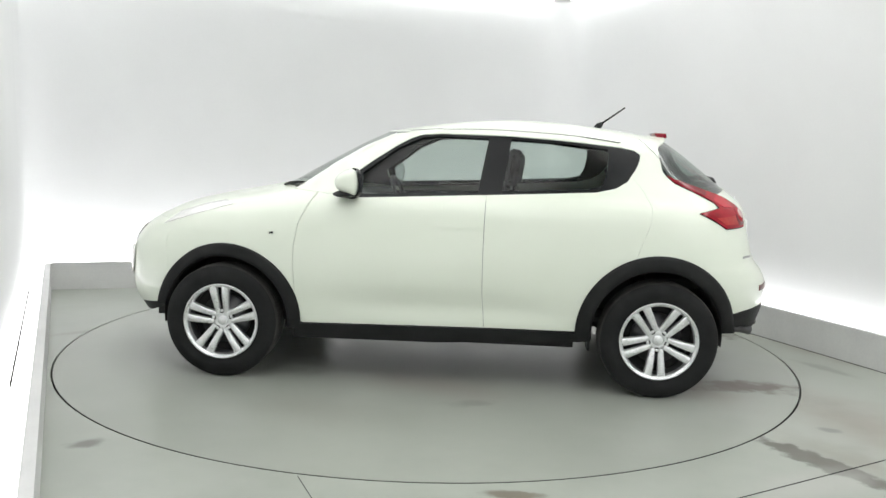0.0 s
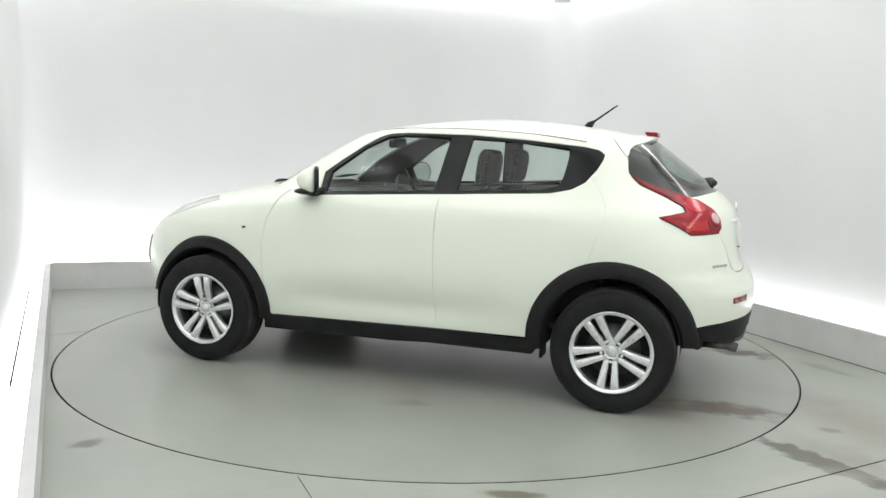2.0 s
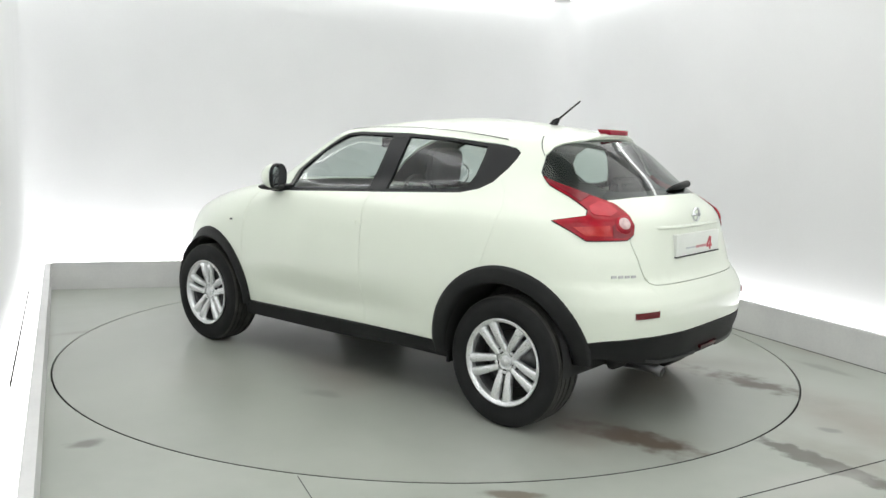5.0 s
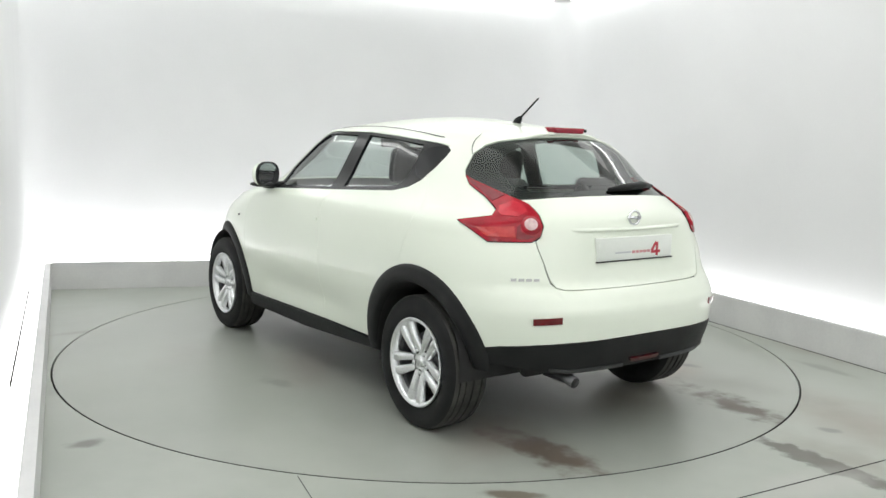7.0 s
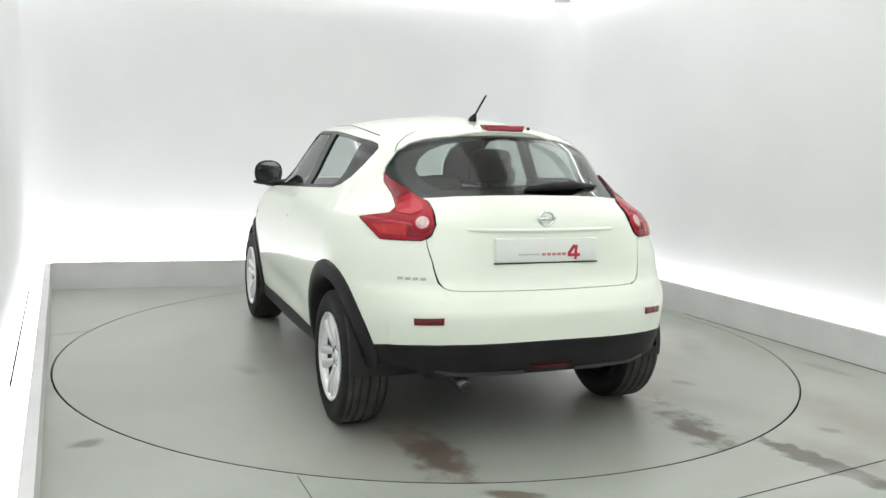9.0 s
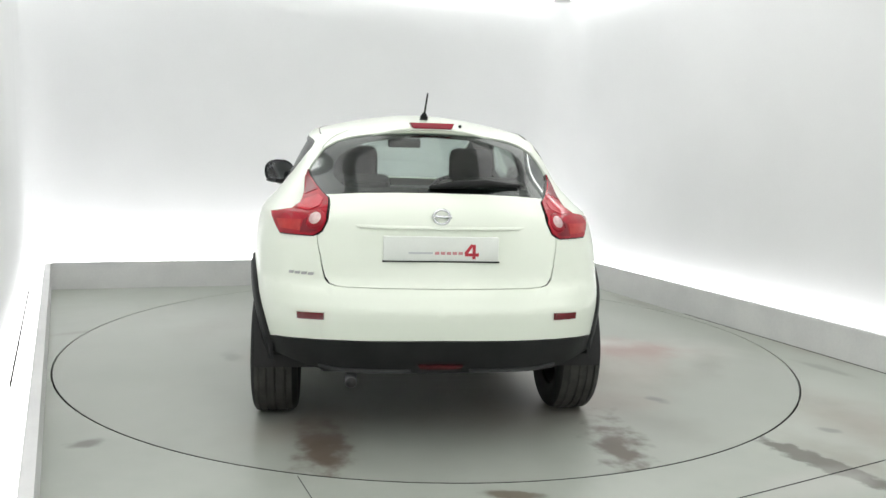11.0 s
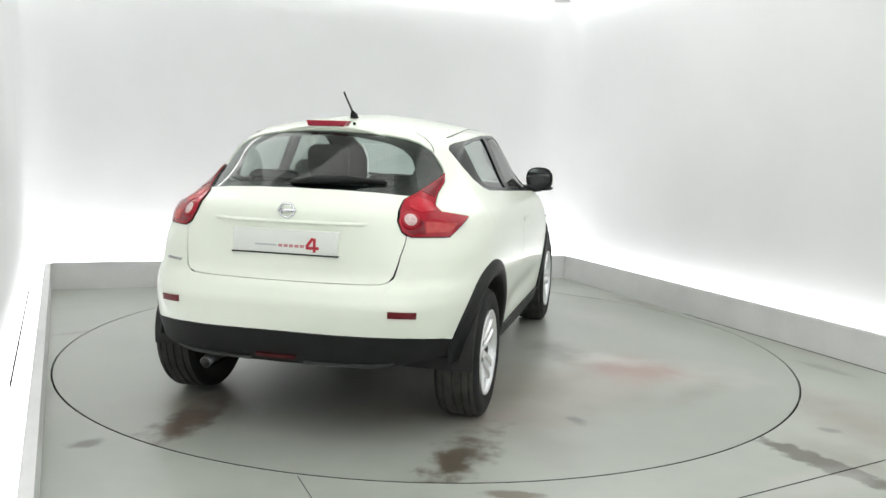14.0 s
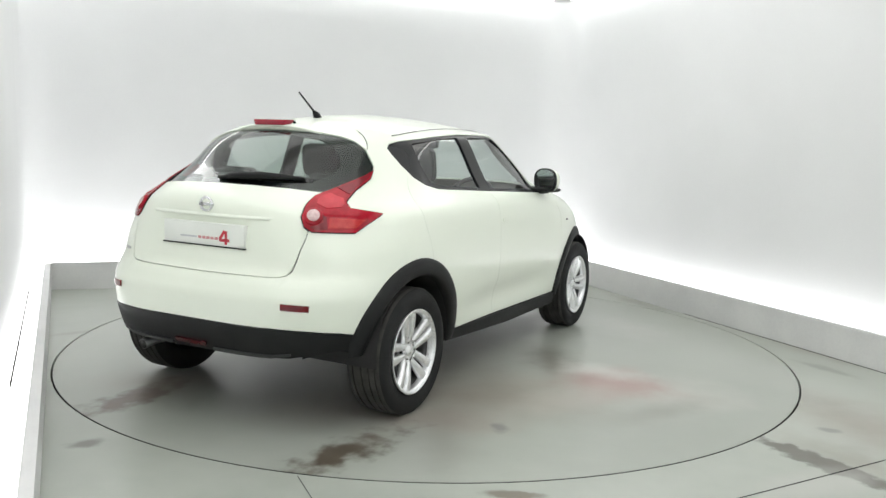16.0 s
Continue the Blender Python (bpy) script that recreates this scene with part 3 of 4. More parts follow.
def panel(name, outline, mat, parent, holes=(), out=0.0, gap=0.0011, depth=0.012, sides=(1,), label="", step=0.03, grid=(0.05, 0.035)):
    """A sheet of the skin within an outline, with a rim turned inward; sides: 1 left, -1 right."""
    loops = [shrink(spread_out(outline, step), gap)] + [shrink(spread_out(h, step), -gap) for h in holes]
    pts, tri = cut(loops, *grid)
    verts, faces, normals = [], [], []
    base = [at(l, z, out) for l, z in pts]
    nrm = [skin_normal(*at(l, z)) for l, z in pts]
    count, third = {}, {}
    for a, b, c in tri:
        for e, o in (((a, b), c), ((b, c), a), ((c, a), b)):
            count[tuple(sorted(e))] = count.get(tuple(sorted(e)), 0) + 1
            third[tuple(sorted(e))] = o
    for side in sides:
        k = len(verts)
        verts += [(x, y * side, z) for x, y, z in base]
        normals += [(x, y * side, z) for x, y, z in nrm]
        for a, b, c in tri:
            p, q, r = (Vector(base[i]) for i in (a, b, c))
            flip = (q - p).cross(r - p).dot(Vector(nrm[a])) < 0
            if (side < 0) != flip:
                b, c = c, b
            faces.append((k + a, k + b, k + c))
        if depth:
            for (a, b), n in count.items():
                if n != 1:
                    continue
                pa, pb = Vector(base[a]), Vector(base[b])
                if abs(pa.y) < 0.004 and abs(pb.y) < 0.004:
                    continue
                na, nb = Vector(nrm[a]), Vector(nrm[b])
                tan = (pb - pa).cross(na).normalized()
                turned = tan.dot(Vector(base[third[(a, b)]]) - pa) > 0
                if turned:
                    tan = -tan
                j = len(verts)
                for v in (pa, pb, pb - nb * depth, pa - na * depth):
                    verts.append((v.x, v.y * side, v.z))
                    normals.append((tan.x, tan.y * side, tan.z))
                quad = (j, j + 3, j + 2, j + 1)
                faces.append(tuple(reversed(quad)) if turned != (side < 0) else quad)
    me = bpy.data.meshes.new(name)
    me.from_pydata(verts, [], faces)
    me.materials.append(mat)
    for p in me.polygons:
        p.use_smooth = True
    me.normals_split_custom_set_from_vertices(normals)
    ob = new(name, me)
    ob.parent = parent
    if label:
        tagged(ob, label)
    return ob


def arch(cx, cz, r, a0, a1, n=14):
    return [("x", cx + r * math.cos(radians(a0 + (a1 - a0) * i / n)), cz + r * math.sin(radians(a0 + (a1 - a0) * i / n))) for i in range(n + 1)]


FW, RW, AZ, AR = 1.245, -1.250, 0.365, 0.425      # wheel arches: centres, height, radius of the opening in the skin

# shared outlines
DLO = [("x", 0.50, 1.085), ("x", 0.525, 1.215), ("x", 0.41, 1.30), ("x", 0.284, 1.385), ("x", 0.20, 1.432), ("x", 0.136, 1.455), ("x", 0.02, 1.464), ("x", -0.375, 1.461),
       ("x", -0.70, 1.443), ("x", -1.025, 1.414), ("x", -1.105, 1.399), ("x", -1.143, 1.374), ("x", -1.138, 1.341), ("x", -1.112, 1.288), ("x", -1.058, 1.220), ("x", -0.992, 1.182),
       ("x", -0.88, 1.157), ("x", -0.227, 1.118)]
LAMP = [("l", 0.886, 1.258), ("l", 0.850, 1.232), ("l", 0.705, 1.160), ("l", 0.654, 1.138), ("l", 0.602, 1.087), ("l", 0.579, 1.044), ("l", 0.586, 0.998), ("l", 0.618, 0.974),
        ("l", 0.810, 0.970), ("l", 0.872, 1.010), ("l", 0.950, 1.056), ("l", 0.796, 1.082), ("l", 0.786, 1.108), ("l", 0.828, 1.165), ("l", 0.880, 1.215)]
BACKGLASS = [("l", 0.0, 1.181), ("l", 0.336, 1.178), ("l", 0.523, 1.170), ("l", 0.690, 1.156), ("l", 0.705, 1.160), ("l", 0.850, 1.232), ("l", 0.886, 1.258),
             ("l", 0.886, 1.280), ("l", 0.869, 1.306), ("l", 0.820, 1.366), ("l", 0.740, 1.408), ("l", 0.656, 1.430), ("l", 0.488, 1.453), ("l", 0.255, 1.461), ("l", 0.0, 1.4625)]
NOSE = float(ARC[-1])

car = tagged(new("car"), "white compact crossover car with black wheel arches on the turntable", "car")
both = (1, -1)

# ------- white panels
door_edge = [("x", 0.72, 1.105), ("x", 0.761, 1.030), ("x", 0.808, 0.93), ("x", 0.832, 0.80), ("x", 0.836, 0.70), ("x", 0.826, 0.53), ("x", 0.783, 0.345)]
split = [("x", -0.275, 0.362), ("x", -0.258, 0.56), ("x", -0.256, 0.79), ("x", -0.258, 0.967), ("x", -0.262, 1.123)]
rear_edge = [("x", -1.084, 1.253), ("x", -1.152, 1.17), ("x", -1.190, 1.09), ("x", -1.187, 1.01), ("x", -1.151, 0.913), ("x", -1.118, 0.815), ("x", -1.094, 0.772)]
FRONT_DOOR = [("x", 0.50, 1.085)] + door_edge + split + [("x", -0.227, 1.122)]
REAR_DOOR = list(reversed(split)) + arch(RW, AZ, AR, 0, 68)[0:] + list(reversed(rear_edge)) + [("x", -1.058, 1.220), ("x", -0.992, 1.182), ("x", -0.88, 1.157)]
BODY_SIDE = (list(reversed(BACKGLASS[7:])) + [LAMP[0]] + list(reversed(LAMP[7:])) + [("l", 0.604, 0.979), ("l", 0.589, 0.947), ("l", 0.551, 0.886), ("l", 0.517, 0.79),
             ("l", 0.60, 0.782), ("l", 0.80, 0.742), ("x", -1.625, 0.60)] + arch(RW, AZ, AR, 147, 71) + list(reversed(rear_edge))
             + [DLO[i] for i in (13, 12, 11, 10, 9, 8, 7, 6, 5, 4, 3, 2, 1, 0)] + [door_edge[0], ("x", 0.90, 1.112), ("x", 0.80, 1.18), ("x", 0.66, 1.28), ("x", 0.50, 1.375), ("x", 0.33, 1.452), ("x", 0.20, TOP), ("l", 3.5, TOP), ("l", 2.2, TOP), ("l", 1.0, TOP), ("l", 0.0, TOP)])
FENDER = list(reversed(door_edge)) + [("x", 0.90, 1.112), ("x", 1.10, 1.055), ("x", 1.35, 0.985), ("x", 1.58, 0.90), ("x", 1.66, 0.80), ("x", 1.655, 0.50)] + arch(FW, AZ, AR, 18, 180)
FRONT_BUMPER = [("x", 1.655, 0.50), ("x", 1.66, 0.80), ("x", 1.58, 0.90), ("x", 1.70, 0.90), ("l", NOSE, 0.90), ("l", NOSE, 0.38), ("x", 1.90, 0.36), ("x", 1.67, 0.40)]
HOOD = [("x", 0.90, 1.112), ("x", 1.10, 1.055), ("x", 1.35, 0.985), ("x", 1.58, 0.90), ("x", 1.70, 0.90), ("l", NOSE, 0.90), ("l", NOSE, 1.128), ("l", 4.2, 1.124)]
TAILGATE = [("l", 0.0, 0.757), ("l", 0.40, 0.760), ("l", 0.456, 0.763), ("l", 0.490, 0.773), ("l", 0.512, 0.80), ("l", 0.546, 0.886), ("l", 0.585, 0.947), ("l", 0.600, 0.978), ("l", 0.582, 0.995), ("l", 0.573, 1.044),
            ("l", 0.597, 1.090), ("l", 0.650, 1.141), ("l", 0.688, 1.154), ("l", 0.523, 1.169), ("l", 0.336, 1.177), ("l", 0.0, 1.180)]
REAR_BUMPER = [("l", 0.0, 0.754), ("l", 0.40, 0.757), ("l", 0.459, 0.760), ("l", 0.494, 0.770), ("l", 0.517, 0.79), ("l", 0.60, 0.782), ("l", 0.80, 0.742), ("x", -1.625, 0.60), ("x", -1.655, 0.487), ("l", 0.80, 0.506),
               ("l", 0.63, 0.522), ("l", 0.468, 0.529), ("l", 0.19, 0.532), ("l", 0.0, 0.533)]

for side in both:
    door = panel("front_door", FRONT_DOOR, PAINT, car, sides=(side,))
    panel("front_fender", FENDER, PAINT, car, sides=(side,), gap=0.0013)
    rdoor = panel("rear_door", REAR_DOOR, PAINT, car, sides=(side,))
    panel("body_side", BODY_SIDE, PAINT, car, sides=(side,), gap=0.0)
    panel("cabin_lining", BODY_SIDE, CABIN, car, out=-0.024, sides=(side,), depth=0, gap=0.004, label="dark inner lining of the pillars")
    # White under-skin added so that the wing seams don't look dark.
    panel("under_skin", [("x", 0.95, 1.09), ("x", 1.10, 1.065), ("x", 1.35, 1.0), ("x", 1.62, 0.915), ("x", 1.60, 0.82), ("x", 1.30, 0.90), ("x", 0.95, 0.95)], PAINT, car, out=-0.005, sides=(side,), depth=0)
    # glazing
    front_pane = [("x", 0.46, 1.11), ("x", 0.47, 1.225), ("x", 0.37, 1.30), ("x", 0.27, 1.375), ("x", 0.13, 1.440), ("x", 0.02, 1.450), ("x", -0.262, 1.444), ("x", -0.212, 1.140)]
    rear_pane = [("x", -0.350, 1.148), ("x", -0.395, 1.444), ("x", -0.68, 1.428), ("x", -0.950, 1.402), ("x", -0.955, 1.35), ("x", -0.940, 1.25), ("x", -0.91, 1.196), ("x", -0.83, 1.176)]
    panel("window_surround", DLO, GLOSSBLACK, car, holes=[front_pane, rear_pane], out=-0.004, sides=(side,), gap=0.001, depth=0.02, label="black window surround and pillars")
    panel("window", front_pane, GLASS, door, out=-0.012, sides=(side,), depth=0, gap=-0.006, label="clear door glass")
    panel("window", rear_pane, GLASS, rdoor, out=-0.012, sides=(side,), depth=0, gap=-0.006, label="clear door glass")
    # tail lamp and its pieces
    lamp = panel("tail_lamp", LAMP, REDLENS, car, out=0.008, sides=(side,), depth=0.04, step=0.012, grid=(0.025, 0.02), label="red boomerang-shaped tail lamp")
    panel("lamp_gasket", LAMP, GLOSSBLACK, lamp, out=0.004, sides=(side,), depth=0.012, gap=-0.0025, step=0.012, grid=(0.025, 0.02), label="thin black gasket of the lamp")
    panel("brake_lens", [("l", 0.672, 1.132), ("l", 0.715, 1.148), ("l", 0.775, 1.122), ("l", 0.776, 1.096), ("l", 0.760, 1.083), ("l", 0.690, 1.078), ("l", 0.655, 1.100)], BRIGHTLENS, lamp, out=0.0105, sides=(side,), depth=0.004, step=0.012, grid=(0.025, 0.02), label="brighter red brake lens")
    panel("lower_lens", [("l", 0.605, 0.998), ("l", 0.632, 0.984), ("l", 0.690, 0.982), ("l", 0.690, 1.040), ("l", 0.672, 1.052), ("l", 0.672, 1.020), ("l", 0.640, 1.004)], ARMLENS, lamp, out=0.0105, sides=(side,), depth=0.004, step=0.012, grid=(0.025, 0.02), label="dark red lower lens")
    c = at(0.632, 1.048)
    n = Vector(skin_normal(*c))
    for nm, r, o, mt in (("reverse_lamp", 0.033, 0.017, REVERSE), ("lamp_bezel", 0.048, 0.009, REDLENS)):
        bm = bmesh.new()
        bmesh.ops.create_uvsphere(bm, u_segments=24, v_segments=10, radius=r)
        bmesh.ops.scale(bm, verts=bm.verts[:], vec=(1, 1, 0.32))
        m = Matrix.Translation(Vector(c) + n * (o - 0.006)) @ n.to_track_quat("Z", "Y").to_matrix().to_4x4()
        bm.transform(m)
        if side < 0:
            bm.transform(Matrix.Diagonal((1, -1, 1, 1)))
            bmesh.ops.reverse_faces(bm, faces=bm.faces[:])
        part(nm, bm, mt, lamp)
    panel("indicator_lens", [("l", 0.690, 0.990), ("l", 0.815, 0.990), ("l", 0.865, 1.030), ("l", 0.700, 1.040)], AMBER, lamp, out=0.0105, sides=(side,), depth=0.004, step=0.02, grid=(0.03, 0.03), label="amber glint in the lamp")
    panel("lamp_arm", [("l", 0.877, 1.248), ("l", 0.848, 1.224), ("l", 0.738, 1.170), ("l", 0.800, 1.140), ("l", 0.828, 1.176), ("l", 0.872, 1.218)], ARMLENS, lamp, out=0.0105, sides=(side,), depth=0.004, step=0.015, grid=(0.025, 0.02), label="darker red upper arm of the lamp")
    # front lamps
    panel("front_lamp", [("x", 1.24, 1.012), ("x", 1.31, 1.030), ("x", 1.45, 1.000), ("x", 1.62, 0.945), ("x", 1.72, 0.865), ("x", 1.60, 0.905), ("x", 1.40, 0.968)], CLEARLENS, car, out=0.003, sides=(side,), depth=0.003, step=0.02, grid=(0.03, 0.02), label="slim clear front lamp on the wing")
    panel("side_indicator", [("x", 0.952, 0.865), ("x", 0.976, 0.862), ("x", 0.976, 0.874), ("x", 0.952, 0.877)], PLASTIC, car, out=0.006, sides=(side,), depth=0.01, step=0.01, grid=(0.02, 0.02))
    panel("reflector", [("y", 0.524, 0.618), ("y", 0.643, 0.612), ("y", 0.645, 0.644), ("y", 0.524, 0.651)], REDDARK, car, out=0.006, sides=(side,), depth=0.012, step=0.01, grid=(0.03, 0.02), label="dark red bumper reflector")

    # door handles
    for x0, own in ((-0.02, door),):
        panel("door_handle", [("x", x0 - 0.205, 0.937), ("x", x0, 0.930), ("x", x0, 0.952), ("x", x0 - 0.205, 0.959)], PAINT, own, out=0.007, sides=(side,), depth=0.008, step=0.02, grid=(0.03, 0.02))

    # sill, black cladding and arches
    sill = [("x", -0.878, 0.310), ("x", -0.870, 0.357), ("x", -0.275, 0.360), ("x", 0.783, 0.343), ("x", 0.835, 0.335), ("x", 0.845, 0.255), ("x", 0.0, 0.262)]
    panel("sill", sill, PLASTIC, car, out=0.012, sides=(side,), depth=0.06, label="black sill cladding")


def flare(side, cx, a0, a1, out_r, in_r, rise):
    """A rounded black lip round a wheel opening that follows the skin."""
    bm = bmesh.new()
    rows = []
    n = 40
    for i in range(n + 1):
        a = radians(a0 + (a1 - a0) * i / n)
        row = []
        for j, (f, o) in enumerate(((0.0, -0.004), (0.04, 0.010), (0.25, 0.015), (0.55, 0.019), (0.85, 0.017), (1.0, 0.006), (1.0, -0.05), (1.02, -0.16))):
            r = out_r + (in_r - out_r) * f
            x, z = cx + r * math.cos(a), AZ + r * rise * math.sin(a)
            zz = max(z, 0.2)
            px, py, pz = at(*sx(x, zz))
            py = max(py, 0.765)
            row.append(bm.verts.new((x, (py + o) * side, z)))
        rows.append(row)
    for i in range(n):
        for j in range(7):
            f = (rows[i][j], rows[i + 1][j], rows[i + 1][j + 1], rows[i][j + 1])
            bm.faces.new(f if side > 0 else tuple(reversed(f)))
    bmesh.ops.recalc_face_normals(bm, faces=bm.faces[:])
    part("arch_trim", bm, PLASTIC, car, "black plastic wheel arch trim")
    # inner liner
    bm = bmesh.new()
    prev = None
    for i in range(25):
        a = radians(-8 + 196 * i / 24)
        x, z = cx + (in_r - 0.004) * math.cos(a), AZ + (in_r - 0.004) * math.sin(a)
        cur = [bm.verts.new((x, y * side, z)) for y in (0.86, 0.42)]
        if prev:
            bm.faces.new((prev[0], cur[0], cur[1], prev[1]))
        prev = cur
    prism_z = [(cx + (in_r + 0.03) * math.cos(radians(-8 + 196 * i / 24)), AZ + (in_r + 0.03) * math.sin(radians(-8 + 196 * i / 24))) for i in range(25)]
    bm.faces.new([bm.verts.new((x, 0.44 * side, z)) for x, z in prism_z])
    part("arch_liner", bm, DARK, car)


for side in both:
    flare(side, FW, 6, 188, 0.450, 0.368, 0.955)
    flare(side, RW, -8, 178, 0.458, 0.368, 1.0)

tail = panel("tailgate", TAILGATE, PAINT, car, sides=both, gap=0.0005)
panel("tailgate_lining", TAILGATE, CABIN, tail, out=-0.03, sides=both, depth=0, gap=0.004, label="dark inner lining of the tailgate")
panel("tailgate_window", BACKGLASS, REARGLASS, tail, out=-0.006, sides=both, depth=0.012, label="tinted tailgate glass")
# Border widened at the sides to stand for the dark cabin behind.
inner_back = [("l", 0.0, 1.214), ("l", 0.34, 1.210), ("l", 0.50, 1.202), ("l", 0.62, 1.204), ("l", 0.70, 1.245), ("l", 0.722, 1.285), ("l", 0.698, 1.335), ("l", 0.64, 1.378), ("l", 0.545, 1.410), ("l", 0.36, 1.434), ("l", 0.0, 1.443)]
panel("glass_border", BACKGLASS, GLOSSBLACK, tail, holes=[inner_back], out=-0.011, sides=both, depth=0, gap=0.002, label="black printed border of the glass, widened for the dark cabin")
for side in both:
    panel("spoiler_seam", [("x", -1.160, 1.464), ("x", -1.200, 1.424), ("x", -1.256, 1.362), ("x", -1.2535, 1.361), ("x", -1.1975, 1.423), ("x", -1.1575, 1.463)], GLOSSBLACK, car, out=0.0006, sides=(side,), depth=0, gap=0, step=0.02, grid=(0.5, 0.5))
panel("rear_bumper", REAR_BUMPER, PAINT, car, sides=both, gap=0.0)
LOWER = [("l", 0.0, 0.529), ("l", 0.19, 0.528), ("l", 0.468, 0.525), ("l", 0.63, 0.518), ("l", 0.80, 0.502), ("x", -1.655, 0.483), ("x", -1.645, 0.405), ("l", 0.80, 0.415), ("l", 0.66, 0.398), ("l", 0.55, 0.378), ("l", 0.0, 0.374)]
panel("bumper_skirt", LOWER, PLASTIC, car, out=0.002, sides=both, depth=0.06, label="black lower rear bumper")
for side in both:
    panel("skirt_lip", [("l", 0.125, 0.396), ("l", 0.46, 0.396), ("l", 0.56, 0.408), ("l", 0.56, 0.394), ("l", 0.46, 0.378), ("l", 0.125, 0.378)], LIP, car, out=0.010, sides=(side,), depth=0.012, label="dull grey lip of the lower bumper")
panel("fog_lamp", [("l", 0.0, 0.400), ("l", 0.085, 0.402), ("l", 0.095, 0.422), ("l", 0.0, 0.420)], FOGLENS, car, out=0.016, sides=both, depth=0.02, step=0.02, label="dark red rear fog lamp")
panel("front_bumper", FRONT_BUMPER, PAINT, car, sides=both, gap=0.0004)
panel("front_skirt", [("x", 1.675, 0.395), ("x", 1.90, 0.355), ("l", NOSE, 0.375), ("l", NOSE, 0.29), ("x", 1.85, 0.30), ("x", 1.70, 0.36)], PLASTIC, car, out=-0.006, sides=both, depth=0.03, label="black lower front bumper")
panel("grille", [("l", NOSE - 0.30, 0.82), ("l", NOSE - 0.26, 0.70), ("l", NOSE, 0.68), ("l", NOSE, 0.84)], PLASTIC, car, out=0.006, sides=both, depth=0.01, label="black front grille")
for side in both:
    c = at(NOSE - 0.42, 0.62)
    n = Vector(skin_normal(*c))
    bm = bmesh.new()
    bmesh.ops.create_uvsphere(bm, u_segments=24, v_segments=12, radius=0.10)
    bmesh.ops.scale(bm, verts=bm.verts[:], vec=(1, 1, 0.10))
    bm.transform(Matrix.Translation(Vector(c)) @ n.to_track_quat("Z", "Y").to_matrix().to_4x4())
    bm.transform(Matrix.Diagonal((1, side, 1, 1)))
    part("headlamp", bm, CLEARLENS, car, "round clear headlamp")
panel("hood", HOOD, PAINT, car, sides=both, grid=(0.05, 0.014), gap=0.0005)
panel("windscreen", [("l", NOSE, 1.135), ("l", 4.2, 1.131), ("x", 0.90, 1.118), ("x", 0.80, 1.186), ("x", 0.66, 1.286), ("x", 0.50, 1.379), ("x", 0.33, 1.455), ("x", 0.20, TOP - 0.001), ("l", NOSE, TOP - 0.001)], SCREEN, car, out=-0.004, sides=both, depth=0.01, label="clear windscreen")

for side in both:
    arm = [at(*sx(x, z), o) for x, z, o in ((1.00, 1.118, 0.006), (0.95, 1.124, 0.014), (0.90, 1.132, 0.014), (0.85, 1.145, 0.006))]
    part("screen_wiper", tube(bmesh.new(), [(x, y * side, z) for x, y, z in arm], [0.005, 0.010, 0.009, 0.004]), PLASTIC, car, "black wiper arm at the foot of the windscreen")

# roof: the dome above the top of the skin
bm = bmesh.new()
levels = [TOP + 0.098 * (1 - (1 - i / 14) ** 2) for i in range(14)]
ss = np.linspace(0, 3, 61)
rings = []
for z in levels:
    lv = [skin(s, z) for s in ss]
    pts = lv + [(x, -y, zz) for x, y, zz in reversed(lv[1:-1])]
    rings.append([bm.verts.new(p) for p in pts])
for a, b in zip(rings[:-1], rings[1:]):
    n = len(a)
    for i in range(n):
        bm.faces.new((a[i], b[i], b[(i + 1) % n], a[(i + 1) % n]))
apex = bm.verts.new((MID, 0, TOP + 0.098))
n = len(rings[-1])
for i in range(n):
    bm.faces.new((rings[-1][i], apex, rings[-1][(i + 1) % n]))
bmesh.ops.recalc_face_normals(bm, faces=bm.faces[:])
part("roof", bm, PAINT, car)
SEAM_Z = smooth_table([(-0.22, 1.478), (0.0, 1.492), (0.25, 1.495), (0.55, 1.485), (0.80, 1.468), (1.03, 1.440)])
for side in both:
    line = [at(*sx(x, z), 0.0003) for x, z in [(0.22 - 0.05 * k, SEAM_Z(-0.22 + 0.05 * k)) for k in range(26)]]
    part("roof_seam", tube(bmesh.new(), [(x, y * side, z) for x, y, z in line], 0.0028, 6), JOINT, car, "grey roof gutter line")
bm = bmesh.new()
prev = None
for i, z in enumerate((TOP - 0.035, TOP - 0.02, TOP + 0.03)):
    k = (0.97, 0.93, 0.6)[i]
    lv = [skin(s, TOP - 0.02) for s in ss]
    pts = [(MID + (x - MID) * k, y * k, z) for x, y, _ in lv]
    pts = pts + [(x, -y, zz) for x, y, zz in reversed(pts[1:-1])]
    cur = [bm.verts.new(p) for p in pts]
    if prev:
        for j in range(len(cur)):
            bm.faces.new((prev[j], cur[j], cur[(j + 1) % len(cur)], prev[(j + 1) % len(cur)]))
    prev = cur
bm.faces.new(prev)
part("headliner", bm, HEADLINER, car, "pale grey cloth headliner")

# spoiler over the tailgate glass
bm = bmesh.new()
rows = []
for i in range(25):
    y = -0.30 + 0.60 * i / 24
    q = abs(y) / 0.30
    drop = 0.040 * q ** 2.4
    te = -1.376 + 0.062 * q ** 2.2
    row = [(-1.06 - 0.03 * q, y, 1.498 - drop), (-1.17, y, 1.497 - drop), (-1.27 + 0.03 * q, y, 1.493 - drop), (te + 0.012, y, 1.486 - drop), (te, y, 1.480 - drop), (te + 0.004, y, 1.470 - drop), (te + 0.06, y, 1.462 - drop), (-1.25, y, 1.455 - drop)]
    rows.append([bm.verts.new(p) for p in row])
